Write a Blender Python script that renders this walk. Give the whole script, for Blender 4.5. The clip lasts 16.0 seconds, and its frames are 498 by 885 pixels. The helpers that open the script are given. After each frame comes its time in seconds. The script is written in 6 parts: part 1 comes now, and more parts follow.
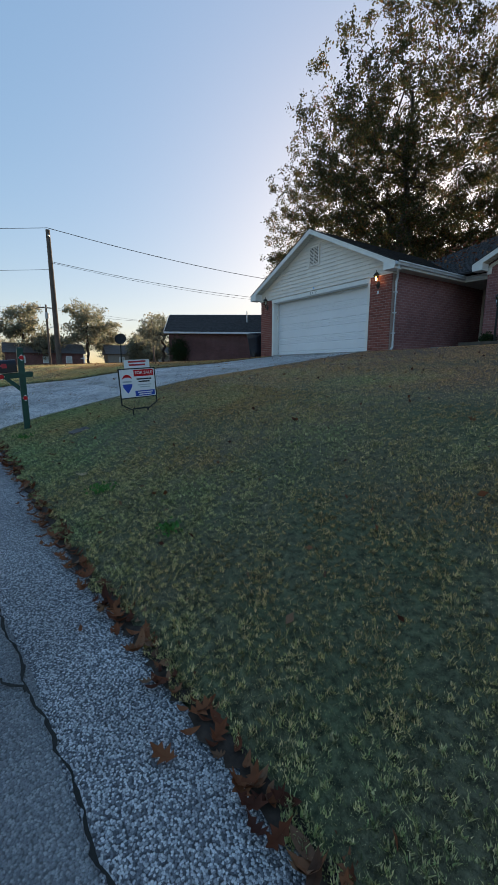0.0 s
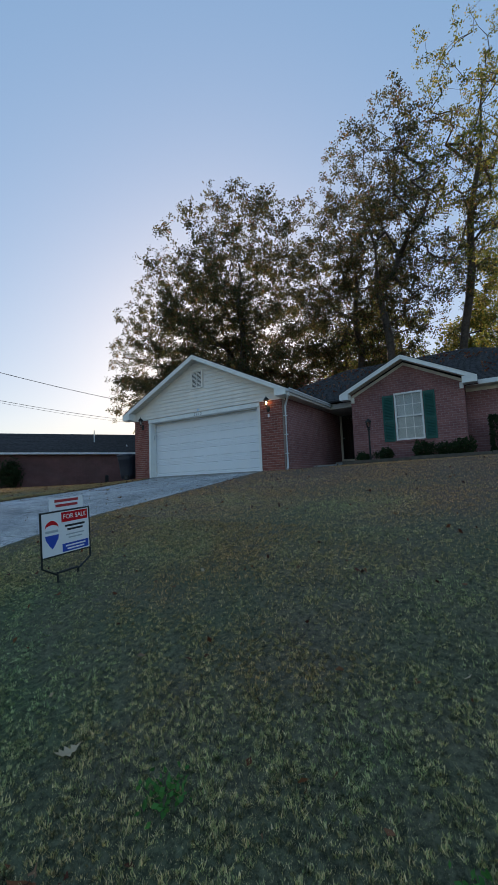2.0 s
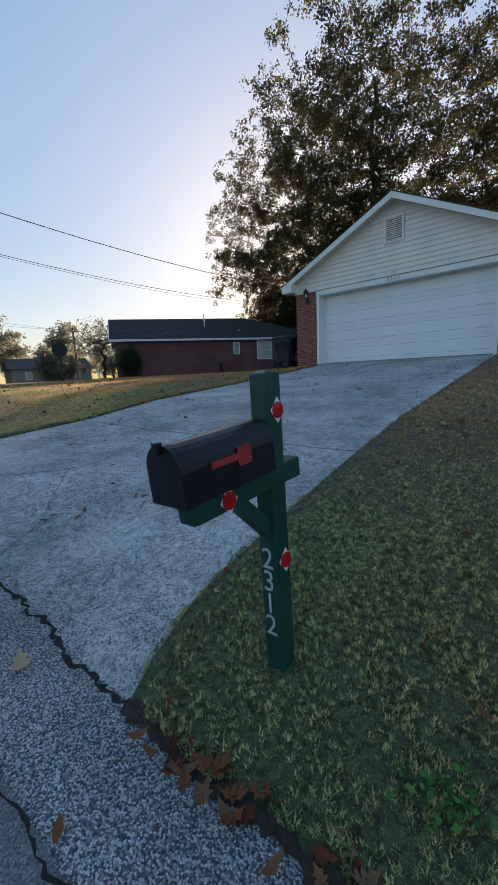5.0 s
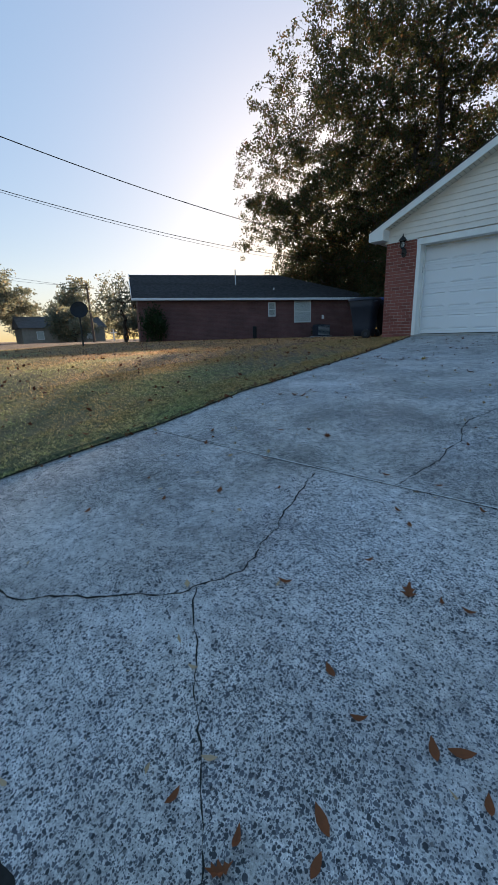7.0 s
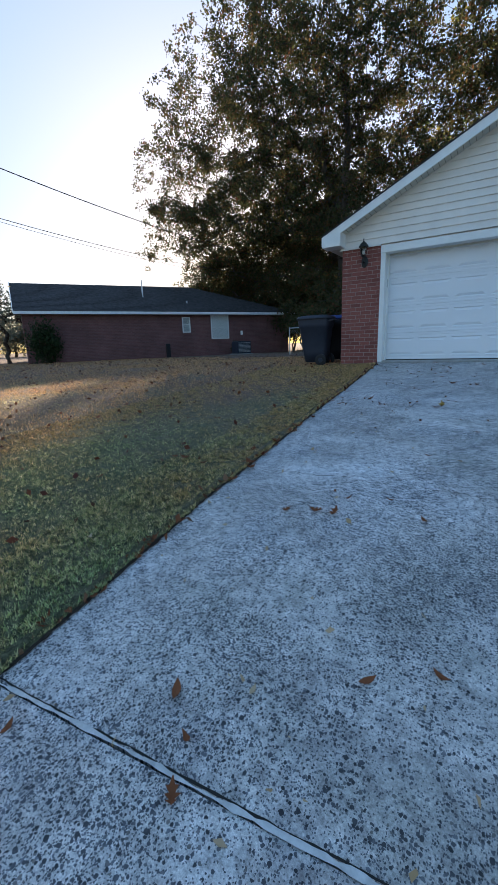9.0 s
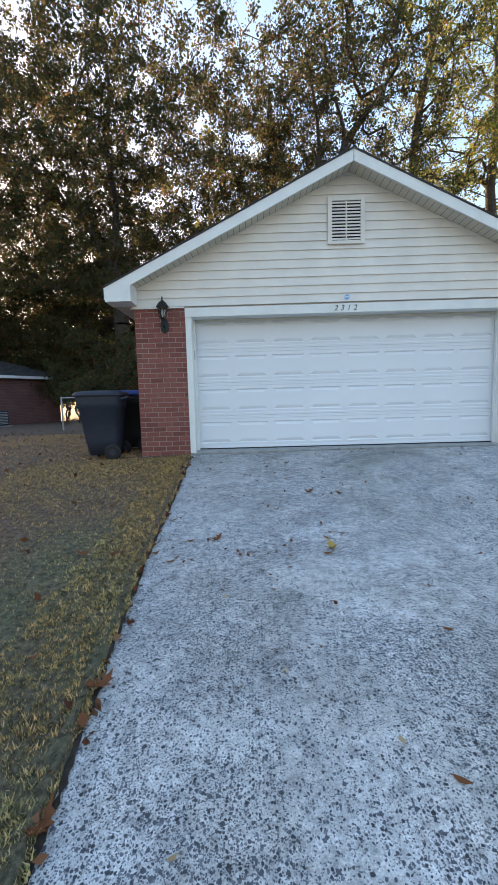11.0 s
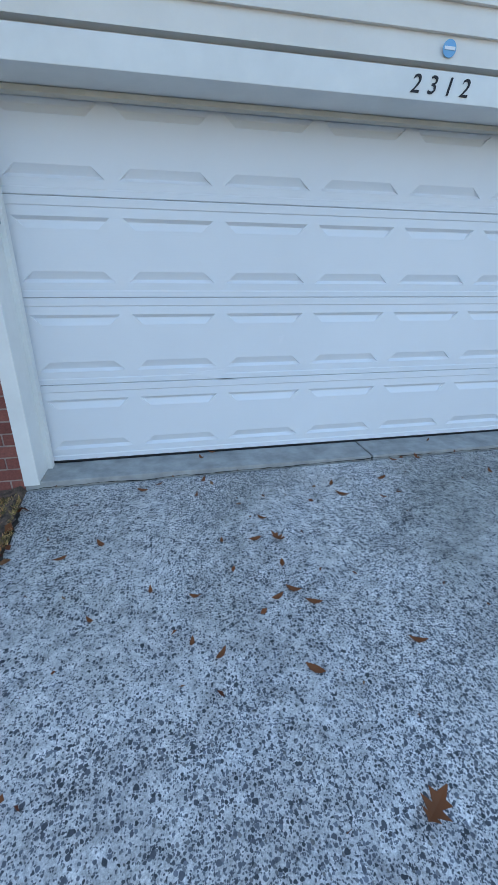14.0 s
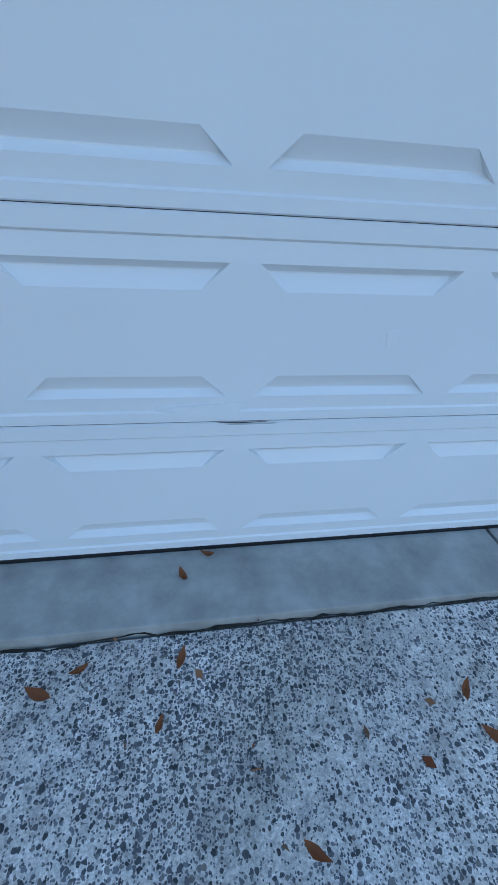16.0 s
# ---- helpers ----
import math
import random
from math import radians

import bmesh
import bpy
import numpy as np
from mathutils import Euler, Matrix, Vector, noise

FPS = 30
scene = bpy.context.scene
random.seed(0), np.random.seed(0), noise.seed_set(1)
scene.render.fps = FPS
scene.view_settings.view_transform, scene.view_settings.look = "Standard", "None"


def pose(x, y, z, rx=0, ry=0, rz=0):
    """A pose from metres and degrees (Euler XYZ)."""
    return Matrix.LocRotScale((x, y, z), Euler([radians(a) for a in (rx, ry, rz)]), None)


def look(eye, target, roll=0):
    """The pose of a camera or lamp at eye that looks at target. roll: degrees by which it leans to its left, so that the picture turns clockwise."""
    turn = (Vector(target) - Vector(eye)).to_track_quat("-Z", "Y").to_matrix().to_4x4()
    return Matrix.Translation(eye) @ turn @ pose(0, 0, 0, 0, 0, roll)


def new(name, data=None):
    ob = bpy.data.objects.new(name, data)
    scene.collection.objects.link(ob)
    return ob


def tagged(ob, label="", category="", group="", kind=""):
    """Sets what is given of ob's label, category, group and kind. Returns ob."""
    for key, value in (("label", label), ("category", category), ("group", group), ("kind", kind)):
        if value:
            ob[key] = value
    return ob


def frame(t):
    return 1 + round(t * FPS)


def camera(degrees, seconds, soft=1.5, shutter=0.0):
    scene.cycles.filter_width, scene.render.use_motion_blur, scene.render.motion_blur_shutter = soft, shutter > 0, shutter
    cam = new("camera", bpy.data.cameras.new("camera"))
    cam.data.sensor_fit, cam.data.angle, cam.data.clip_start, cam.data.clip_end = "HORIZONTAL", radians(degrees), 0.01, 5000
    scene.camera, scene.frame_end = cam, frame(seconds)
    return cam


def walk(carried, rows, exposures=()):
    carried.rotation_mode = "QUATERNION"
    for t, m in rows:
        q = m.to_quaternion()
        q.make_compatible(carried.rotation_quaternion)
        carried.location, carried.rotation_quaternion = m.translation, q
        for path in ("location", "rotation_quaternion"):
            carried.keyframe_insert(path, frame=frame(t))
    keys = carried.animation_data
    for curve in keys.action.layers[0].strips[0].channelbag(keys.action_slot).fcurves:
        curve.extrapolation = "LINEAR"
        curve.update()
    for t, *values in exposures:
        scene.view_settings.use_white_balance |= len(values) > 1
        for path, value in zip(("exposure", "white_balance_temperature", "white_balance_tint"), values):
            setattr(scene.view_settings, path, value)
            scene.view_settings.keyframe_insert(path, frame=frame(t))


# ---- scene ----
cam = camera(63.8, 16.0, 1.5)
PATH = [
    (0, (13.821, -10.643, -0.569), (12.195, -9.536, -0.932), 0.1),
    (0.5, (13.299, -10.72, -0.462), (12.037, -9.169, -0.421), 1.5),
    (1, (12.665, -10.92, -0.39), (11.728, -9.17, -0.146), -1.0),
    (1.5, (12.123, -10.984, -0.402), (11.143, -9.256, -0.17), -2.3),
    (2, (11.441, -11.114, -0.351), (10.387, -9.426, -0.152), -2.3),
    (2.5, (10.791, -11.255, -0.321), (9.723, -9.573, -0.148), -2.0),
    (3, (10.071, -11.28, -0.295), (9.053, -9.564, -0.152), -1.7),
    (3.5, (9.387, -11.336, -0.272), (8.405, -9.595, -0.201), -1.5),
    (4, (8.61, -11.362, -0.247), (7.362, -9.801, -0.333), -1.4),
    (4.5, (7.916, -11.379, -0.228), (6.561, -9.927, -0.471), -2.3),
    (4.7, (7.639, -11.34, -0.249), (6.291, -9.891, -0.535), -2.2),
    (6.8, (4.66, -10.676, 0.024), (3.32, -9.277, -0.473), -3.3),
    (7, (4.35, -10.561, 0.086), (2.995, -9.184, -0.431), -1.6),
    (7.5, (3.663, -10.257, 0.189), (2.257, -8.943, -0.355), -2.9),
    (8, (3.074, -9.865, 0.299), (1.705, -8.517, -0.26), -2.8),
    (8.5, (2.53, -9.357, 0.357), (1.288, -7.885, -0.18), -3.0),
    (9, (2.077, -8.778, 0.426), (1.056, -7.125, -0.049), -2.1),
    (9.5, (1.639, -8.113, 0.466), (0.877, -6.296, 0.12), -1.0),
    (10, (1.372, -7.557, 0.587), (0.893, -5.621, 0.433), -1.1),
    (12.3, (0.633, -4.658, 0.95), (0.846, -2.706, 0.569), -0.6),
    (12.5, (0.67, -4.392, 0.977), (0.872, -2.447, 0.559), -1.1),
    (13, (0.692, -3.754, 1.053), (1.013, -1.85, 0.53), 0.7),
    (13.3, (0.747, -3.374, 1.092), (1.107, -1.482, 0.552), 0.2),
    (13.5, (0.801, -3.118, 1.11), (1.143, -1.238, 0.518), -0.3),
    (14, (0.853, -2.487, 1.183), (1.222, -0.667, 0.44), 0.3),
    (14.5, (0.912, -1.907, 1.242), (1.24, -0.092, 0.466), 1.1),
    (14.7, (0.954, -1.672, 1.248), (1.247, 0.119, 0.408), 0.3),
    (15, (1.01, -1.395, 1.213), (1.286, 0.377, 0.328), 0.5),
    (15.5, (0.998, -0.993, 1.214), (1.294, 0.708, 0.204), 1.6),
    (16, (1.069, -0.718, 1.18), (1.374, 0.898, 0.043), 4.2),
]
EXPOSURES = [(0, 0.74, 6500, 17), (4.7, 0.77, 6500, 17), (7, 0.8, 6400, 17), (8, 0.9, 6300, 17), (9, 1.15, 6100, 19), (9.5, 1.46, 6200, 19), (10, 1.64, 7350, 22), (12.4, 2.07, 7450, 26), (13.3, 2.03, 7250, 26), (14, 1.9, 6800, 25), (16, 1.62, 6200, 22)]
walk(cam, [(t, look(e, g, r)) for t, e, g, r in PATH], EXPOSURES)

# ---- light ----
SUN_AZ, SUN_EL = radians(34.8), radians(13.6)
world = bpy.data.worlds.new("sky")
scene.world = world
world.use_nodes = True
wn = world.node_tree.nodes
sky = wn.new("ShaderNodeTexSky")
sky.sky_type, sky.sun_disc = "NISHITA", False
sky.sun_elevation, sky.sun_rotation = SUN_EL, -SUN_AZ
sky.air_density, sky.dust_density, sky.ozone_density = 1.1, 0.9, 2.6
soft_sky = wn.new("ShaderNodeGamma")
soft_sky.inputs[1].default_value = 0.33
world.node_tree.links.new(sky.outputs[0], soft_sky.inputs[0])
rich_sky = wn.new("ShaderNodeHueSaturation")
rich_sky.inputs["Saturation"].default_value = 2.15
world.node_tree.links.new(soft_sky.outputs[0], rich_sky.inputs["Color"])
world.node_tree.links.new(rich_sky.outputs[0], wn["Background"].inputs[0])
wn["Background"].inputs[1].default_value = 0.28
sun_data = bpy.data.lights.new("sun", "SUN")
sun_data.energy, sun_data.angle, sun_data.color = 6.0, radians(1.0), (1.0, 0.8, 0.5)
sun = new("sun", sun_data)
sun.matrix_world = look((0, 0, 30), (math.sin(SUN_AZ) * math.cos(SUN_EL) * 9, -math.cos(SUN_AZ) * math.cos(SUN_EL) * 9, 30 - math.sin(SUN_EL) * 9))


# ---- materials ----
class Nodes:
    """A small builder for node materials."""

    def __init__(self, name, rough=0.8, metal=0.0):
        self.m = bpy.data.materials.new(name)
        self.m.use_nodes = True
        self.t = self.m.node_tree
        self.b = self.t.nodes["Principled BSDF"]
        self.b.inputs["Roughness"].default_value = rough
        self.b.inputs["Metallic"].default_value = metal
        self.b.inputs["Specular IOR Level"].default_value = 0.3
        self.co = self.add("ShaderNodeTexCoord").outputs["Object"]

    def add(self, kind, **props):
        n = self.t.nodes.new(kind)
        for k, v in props.items():
            n.inputs[k.replace("_", " ")].default_value = v
        return n

    def link(self, a, b):
        self.t.links.new(a, b)
        return b

    def noise(self, scale, detail=4.0, rough=0.6, vec=None):
        n = self.add("ShaderNodeTexNoise", Scale=scale, Detail=detail, Roughness=rough)
        self.link(vec or self.co, n.inputs["Vector"])
        return n.outputs["Fac"]

    def ramp(self, fac, stops):
        r = self.add("ShaderNodeValToRGB")
        e = r.color_ramp.elements
        while len(e) < len(stops):
            e.new(0.5)
        for el, (p, c) in zip(e, stops):
            el.position, el.color = p, (*c, 1) if len(c) == 3 else c
        self.link(fac, r.inputs[0])
        return r.outputs[0]

    def mix(self, a, b, fac, mode="MIX"):
        n = self.t.nodes.new("ShaderNodeMix")
        n.data_type, n.blend_type = "RGBA", mode
        for sock, v in ((n.inputs[0], fac), (n.inputs[6], a), (n.inputs[7], b)):
            if isinstance(v, (int, float)):
                sock.default_value = v
            elif isinstance(v, tuple):
                sock.default_value = (*v, 1)
            else:
                self.link(v, sock)
        return n.outputs[2]

    def math(self, op, a, b=0.0):
        n = self.t.nodes.new("ShaderNodeMath")
        n.operation = op
        for sock, v in zip(n.inputs, (a, b)):
            if isinstance(v, (int, float)):
                sock.default_value = v
            else:
                self.link(v, sock)
        return n.outputs[0]

    def bump(self, height, strength=0.4, dist=0.01):
        n = self.add("ShaderNodeBump", Strength=strength, Distance=dist)
        self.link(height, n.inputs["Height"])
        self.link(n.outputs[0], self.b.inputs["Normal"])

    def color(self, c):
        if isinstance(c, tuple):
            self.b.inputs["Base Color"].default_value = (*c, 1)
        else:
            self.link(c, self.b.inputs["Base Color"])
        return self


def paint(name, c, rough=0.5, vary=0.12, scale=6.0, bump=0.1, metal=0.0, fine=120.0):
    """A painted or plain surface with faint stains and a fine grain."""
    k = Nodes(name, rough, metal)
    lo, hi = tuple(v * (1 - vary) for v in c), tuple(min(1, v * (1 + vary)) for v in c)
    k.color(k.ramp(k.noise(scale, 6), [(0.3, lo), (0.7, hi)]))
    k.bump(k.noise(fine, 3), bump, 0.002)
    return k.m


def brick_wall(name, a, b, mortar):
    k = Nodes(name, 0.85)
    sep = k.add("ShaderNodeSeparateXYZ")
    k.link(k.co, sep.inputs[0])
    com = k.add("ShaderNodeCombineXYZ")
    k.link(k.math("ADD", sep.outputs[0], sep.outputs[1]), com.inputs[0])
    k.link(sep.outputs[2], com.inputs[1])
    t = k.add("ShaderNodeTexBrick", Color1=(*a, 1), Color2=(*b, 1), Mortar=(*mortar, 1), Scale=1.0, Mortar_Size=0.006, Mortar_Smooth=0.2, Bias=0.0, Brick_Width=0.21, Row_Height=0.0775)
    k.link(com.outputs[0], t.inputs["Vector"])
    stain = k.ramp(k.noise(0.9, 5), [(0.3, (0.7, 0.7, 0.7)), (0.7, (1.15, 1.12, 1.1))])
    grain = k.ramp(k.noise(60, 3), [(0.3, (0.82, 0.82, 0.82)), (0.7, (1.12, 1.1, 1.1))])
    k.color(k.mix(k.mix(t.outputs[0], stain, 1.0, "MULTIPLY"), grain, 1.0, "MULTIPLY"))
    k.bump(k.math("SUBTRACT", k.math("MULTIPLY", k.noise(90, 3), 0.3), t.outputs["Fac"]), 0.6, 0.006)
    return k.m


def one_brick(name, a, b):
    k = Nodes(name, 0.85)
    info = k.add("ShaderNodeObjectInfo")
    base = k.ramp(info.outputs["Random"], [(0.0, a), (0.5, b), (0.9, tuple(v * 0.9 for v in a))])
    geo = k.add("ShaderNodeNewGeometry")
    grain = k.ramp(k.noise(70, 4, 0.7, geo.outputs["Position"]), [(0.3, (0.75, 0.75, 0.75)), (0.7, (1.18, 1.15, 1.12))])
    k.color(k.mix(base, grain, 1.0, "MULTIPLY"))
    k.bump(k.noise(110, 4, 0.6, geo.outputs["Position"]), 0.6, 0.004)
    return k.m


def aggregate(name, pale, dark, size, cover, worn):
    """Exposed aggregate: irregular dark chips in a pale paste, with smoother worn patches."""
    k = Nodes(name, 0.8)
    wob = k.add("ShaderNodeTexNoise", Scale=size * 1.1, Detail=4.0)
    k.link(k.co, wob.inputs["Vector"])
    vec = k.add("ShaderNodeVectorMath")
    vec.operation = "MULTIPLY_ADD"
    k.link(wob.outputs["Color"], vec.inputs[0])
    vec.inputs[1].default_value = (0.8 / size,) * 3
    k.link(k.co, vec.inputs[2])
    v = k.add("ShaderNodeTexVoronoi", Scale=size)
    v.feature, v.voronoi_dimensions = "F1", "2D"
    k.link(vec.outputs[0], v.inputs["Vector"])
    sep = k.add("ShaderNodeSeparateColor")
    k.link(v.outputs["Color"], sep.inputs[0])
    patch = k.ramp(k.noise(1.3, 6, 0.7), [(0.38, (0.25, 0.25, 0.25)), (0.58, (1, 1, 1))])
    pick = k.math("LESS_THAN", sep.outputs[0], k.math("MULTIPLY", patch, cover))
    near = k.math("LESS_THAN", v.outputs["Distance"], k.math("ADD", k.math("MULTIPLY", sep.outputs[2], 0.3), 0.2))
    chip = k.math("MULTIPLY", pick, near)
    v2 = k.add("ShaderNodeTexVoronoi", Scale=size * 2.1)
    v2.feature, v2.voronoi_dimensions = "F1", "2D"
    k.link(vec.outputs[0], v2.inputs["Vector"])
    sep2 = k.add("ShaderNodeSeparateColor")
    k.link(v2.outputs["Color"], sep2.inputs[0])
    fine = k.math("MULTIPLY", k.math("LESS_THAN", sep2.outputs[0], k.math("MULTIPLY", patch, cover * 0.65)), k.math("LESS_THAN", v2.outputs["Distance"], 0.42))
    paste = k.ramp(k.noise(0.7, 8, 0.75), [(0.28, tuple(c * 0.55 for c in pale)), (0.5, pale), (0.7, tuple(min(1, c * 1.25) for c in pale))])
    speck = k.ramp(k.noise(size * 1.6, 5, 0.8), [(0.33, (0.5, 0.5, 0.5)), (0.66, (1.3, 1.3, 1.3))])
    paste = k.mix(paste, speck, 1.0, "MULTIPLY")
    tone = k.ramp(sep.outputs[1], [(0.0, dark), (0.4, tuple(c * 2.0 for c in dark)), (0.75, tuple(c * 3.6 for c in dark)), (1.0, worn)])
    tone2 = k.ramp(sep2.outputs[1], [(0.0, tuple(c * 1.5 for c in dark)), (1.0, tuple(c * 3.5 for c in dark))])
    v3 = k.add("ShaderNodeTexVoronoi", Scale=size * 0.52)
    v3.feature, v3.voronoi_dimensions = "F1", "2D"
    k.link(vec.outputs[0], v3.inputs["Vector"])
    sep3 = k.add("ShaderNodeSeparateColor")
    k.link(v3.outputs["Color"], sep3.inputs[0])
    big = k.math("MULTIPLY", k.math("LESS_THAN", sep3.outputs[0], k.math("MULTIPLY", patch, 0.2)), k.math("LESS_THAN", v3.outputs["Distance"], k.math("ADD", k.math("MULTIPLY", sep3.outputs[2], 0.22), 0.14)))
    mixed = k.mix(k.mix(k.mix(paste, tone2, fine), tone, chip), k.ramp(sep3.outputs[1], [(0.0, dark), (1.0, tuple(c * 2.6 for c in dark))]), big)
    algae = k.ramp(k.noise(0.55, 7, 0.7), [(0.36, (1, 1, 1)), (0.52, (0.93, 0.9, 0.86)), (0.64, (0.7, 0.69, 0.64))])
    damp = k.ramp(k.noise(1.6, 5, 0.75), [(0.3, (0.62, 0.62, 0.64)), (0.42, (1, 1, 1)), (0.6, (1, 1, 1)), (0.72, (0.78, 0.76, 0.74))])
    mottle = k.ramp(k.noise(17, 5, 0.75), [(0.34, (0.62, 0.62, 0.63)), (0.5, (1, 1, 1)), (0.68, (1.3, 1.3, 1.3))])
    k.color(k.mix(k.mix(k.mix(mixed, algae, 1.0, "MULTIPLY"), damp, 0.85, "MULTIPLY"), mottle, 1.0, "MULTIPLY"))
    k.bump(k.math("SUBTRACT", k.math("MULTIPLY", k.noise(size * 2.2, 4, 0.7), 0.7), k.math("MULTIPLY", chip, 0.4)), 0.7, 0.006)
    return k.m


def gravel(name, size, stops, gap):
    """Packed stones, each its own tone, with dark gaps and relief."""
    k = Nodes(name, 0.75)
    wob = k.add("ShaderNodeTexNoise", Scale=size * 1.5, Detail=2.0)
    k.link(k.co, wob.inputs["Vector"])
    vec = k.add("ShaderNodeVectorMath")
    vec.operation = "MULTIPLY_ADD"
    k.link(wob.outputs["Color"], vec.inputs[0])
    vec.inputs[1].default_value = (1.1 / size,) * 3
    k.link(k.co, vec.inputs[2])
    v = k.add("ShaderNodeTexVoronoi", Scale=size)
    v.feature, v.voronoi_dimensions = "F1", "2D"
    k.link(vec.outputs[0], v.inputs["Vector"])
    sep = k.add("ShaderNodeSeparateColor")
    k.link(v.outputs["Color"], sep.inputs[0])
    tone = k.ramp(sep.outputs[0], stops)
    edge = k.ramp(v.outputs["Distance"], [(0.42, (0, 0, 0)), (0.75, (1, 1, 1))])
    stain = k.ramp(k.noise(1.2, 5), [(0.3, (0.7, 0.7, 0.7)), (0.7, (1.15, 1.15, 1.15))])
    k.color(k.mix(k.mix(tone, gap, edge), stain, 1.0, "MULTIPLY"))
    k.bump(k.math("MULTIPLY", v.outputs["Distance"], -1.0), 0.9, 0.012)
    return k.m


def up_slope(k, fac, place):
    """Drier, browner turf higher up the slope."""
    sep = k.add("ShaderNodeSeparateXYZ")
    k.link(place, sep.inputs[0])
    return k.math("ADD", fac, k.math("MULTIPLY", k.math("ADD", sep.outputs[1], 6.8), 0.042))


def random_tint(name, stops, rough=0.7, through_light=0.0, scale=0.0, patches=None, sheen=0.15):
    """One colour a piece, picked along stops; through_light: how much light passes a leaf; patches: tints by place."""
    k = Nodes(name, rough)
    geo = k.add("ShaderNodeNewGeometry")
    c = k.ramp(geo.outputs["Random Per Island"], stops)
    if patches:
        c = k.mix(c, k.ramp(up_slope(k, k.noise(scale, 4, 0.6, geo.outputs["Position"]), geo.outputs["Position"]), patches), 1.0, "MULTIPLY")
        c = k.mix(c, k.ramp(k.noise(21, 4, 0.75, geo.outputs["Position"]), [(0.39, (0.26, 0.28, 0.26)), (0.49, (0.95, 0.95, 0.92)), (0.61, (1.65, 1.62, 1.58))]), 1.0, "MULTIPLY")
    k.color(c)
    k.b.inputs["Specular IOR Level"].default_value = sheen
    if through_light:
        tr = k.add("ShaderNodeBsdfTranslucent")
        k.link(c, tr.inputs[0])
        mx = k.add("ShaderNodeMixShader", Fac=through_light)
        k.link(k.b.outputs[0], mx.inputs[1])
        k.link(tr.outputs[0], mx.inputs[2])
        k.link(mx.outputs[0], k.t.nodes["Material Output"].inputs[0])
    return k.m


def glass_pane(name, tint=(0.88, 0.91, 0.92)):
    k = Nodes(name, 0.03)
    k.color(tint)
    k.b.inputs["Transmission Weight"].default_value = 1.0
    k.b.inputs["Specular IOR Level"].default_value = 0.5
    return k.m


def glowing(name, c, power):
    k = Nodes(name, 0.3)
    k.color(c)
    k.b.inputs["Emission Color"].default_value = (*c, 1)
    k.b.inputs["Emission Strength"].default_value = power
    return k.m


def pressed_steel(name, c):
    """White painted steel with a faint embossed wood grain."""
    k = Nodes(name, 0.38)
    mp = k.add("ShaderNodeMapping")
    mp.inputs["Scale"].default_value = (7, 7, 95)
    k.link(k.co, mp.inputs["Vector"])
    k.color(k.ramp(k.noise(0.8, 6), [(0.3, tuple(v * 0.95 for v in c)), (0.7, c)]))
    k.bump(k.noise(1.0, 4, 0.6, mp.outputs[0]), 0.12, 0.004)
    return k.m


def lawn_soil():
    k = Nodes("lawn_soil", 0.95)
    broad = k.ramp(up_slope(k, k.noise(0.35, 6, 0.65), k.co), [(0.3, (0.12, 0.15, 0.08)), (0.5, (0.18, 0.16, 0.105)), (0.7, (0.21, 0.14, 0.11))])
    fine = k.ramp(k.noise(26, 6, 0.75), [(0.36, (0.3, 0.31, 0.29)), (0.66, (1.5, 1.46, 1.4))])
    k.color(k.mix(broad, fine, 1.0, "MULTIPLY"))
    k.bump(k.noise(45, 5, 0.75), 0.9, 0.04)
    return k.m


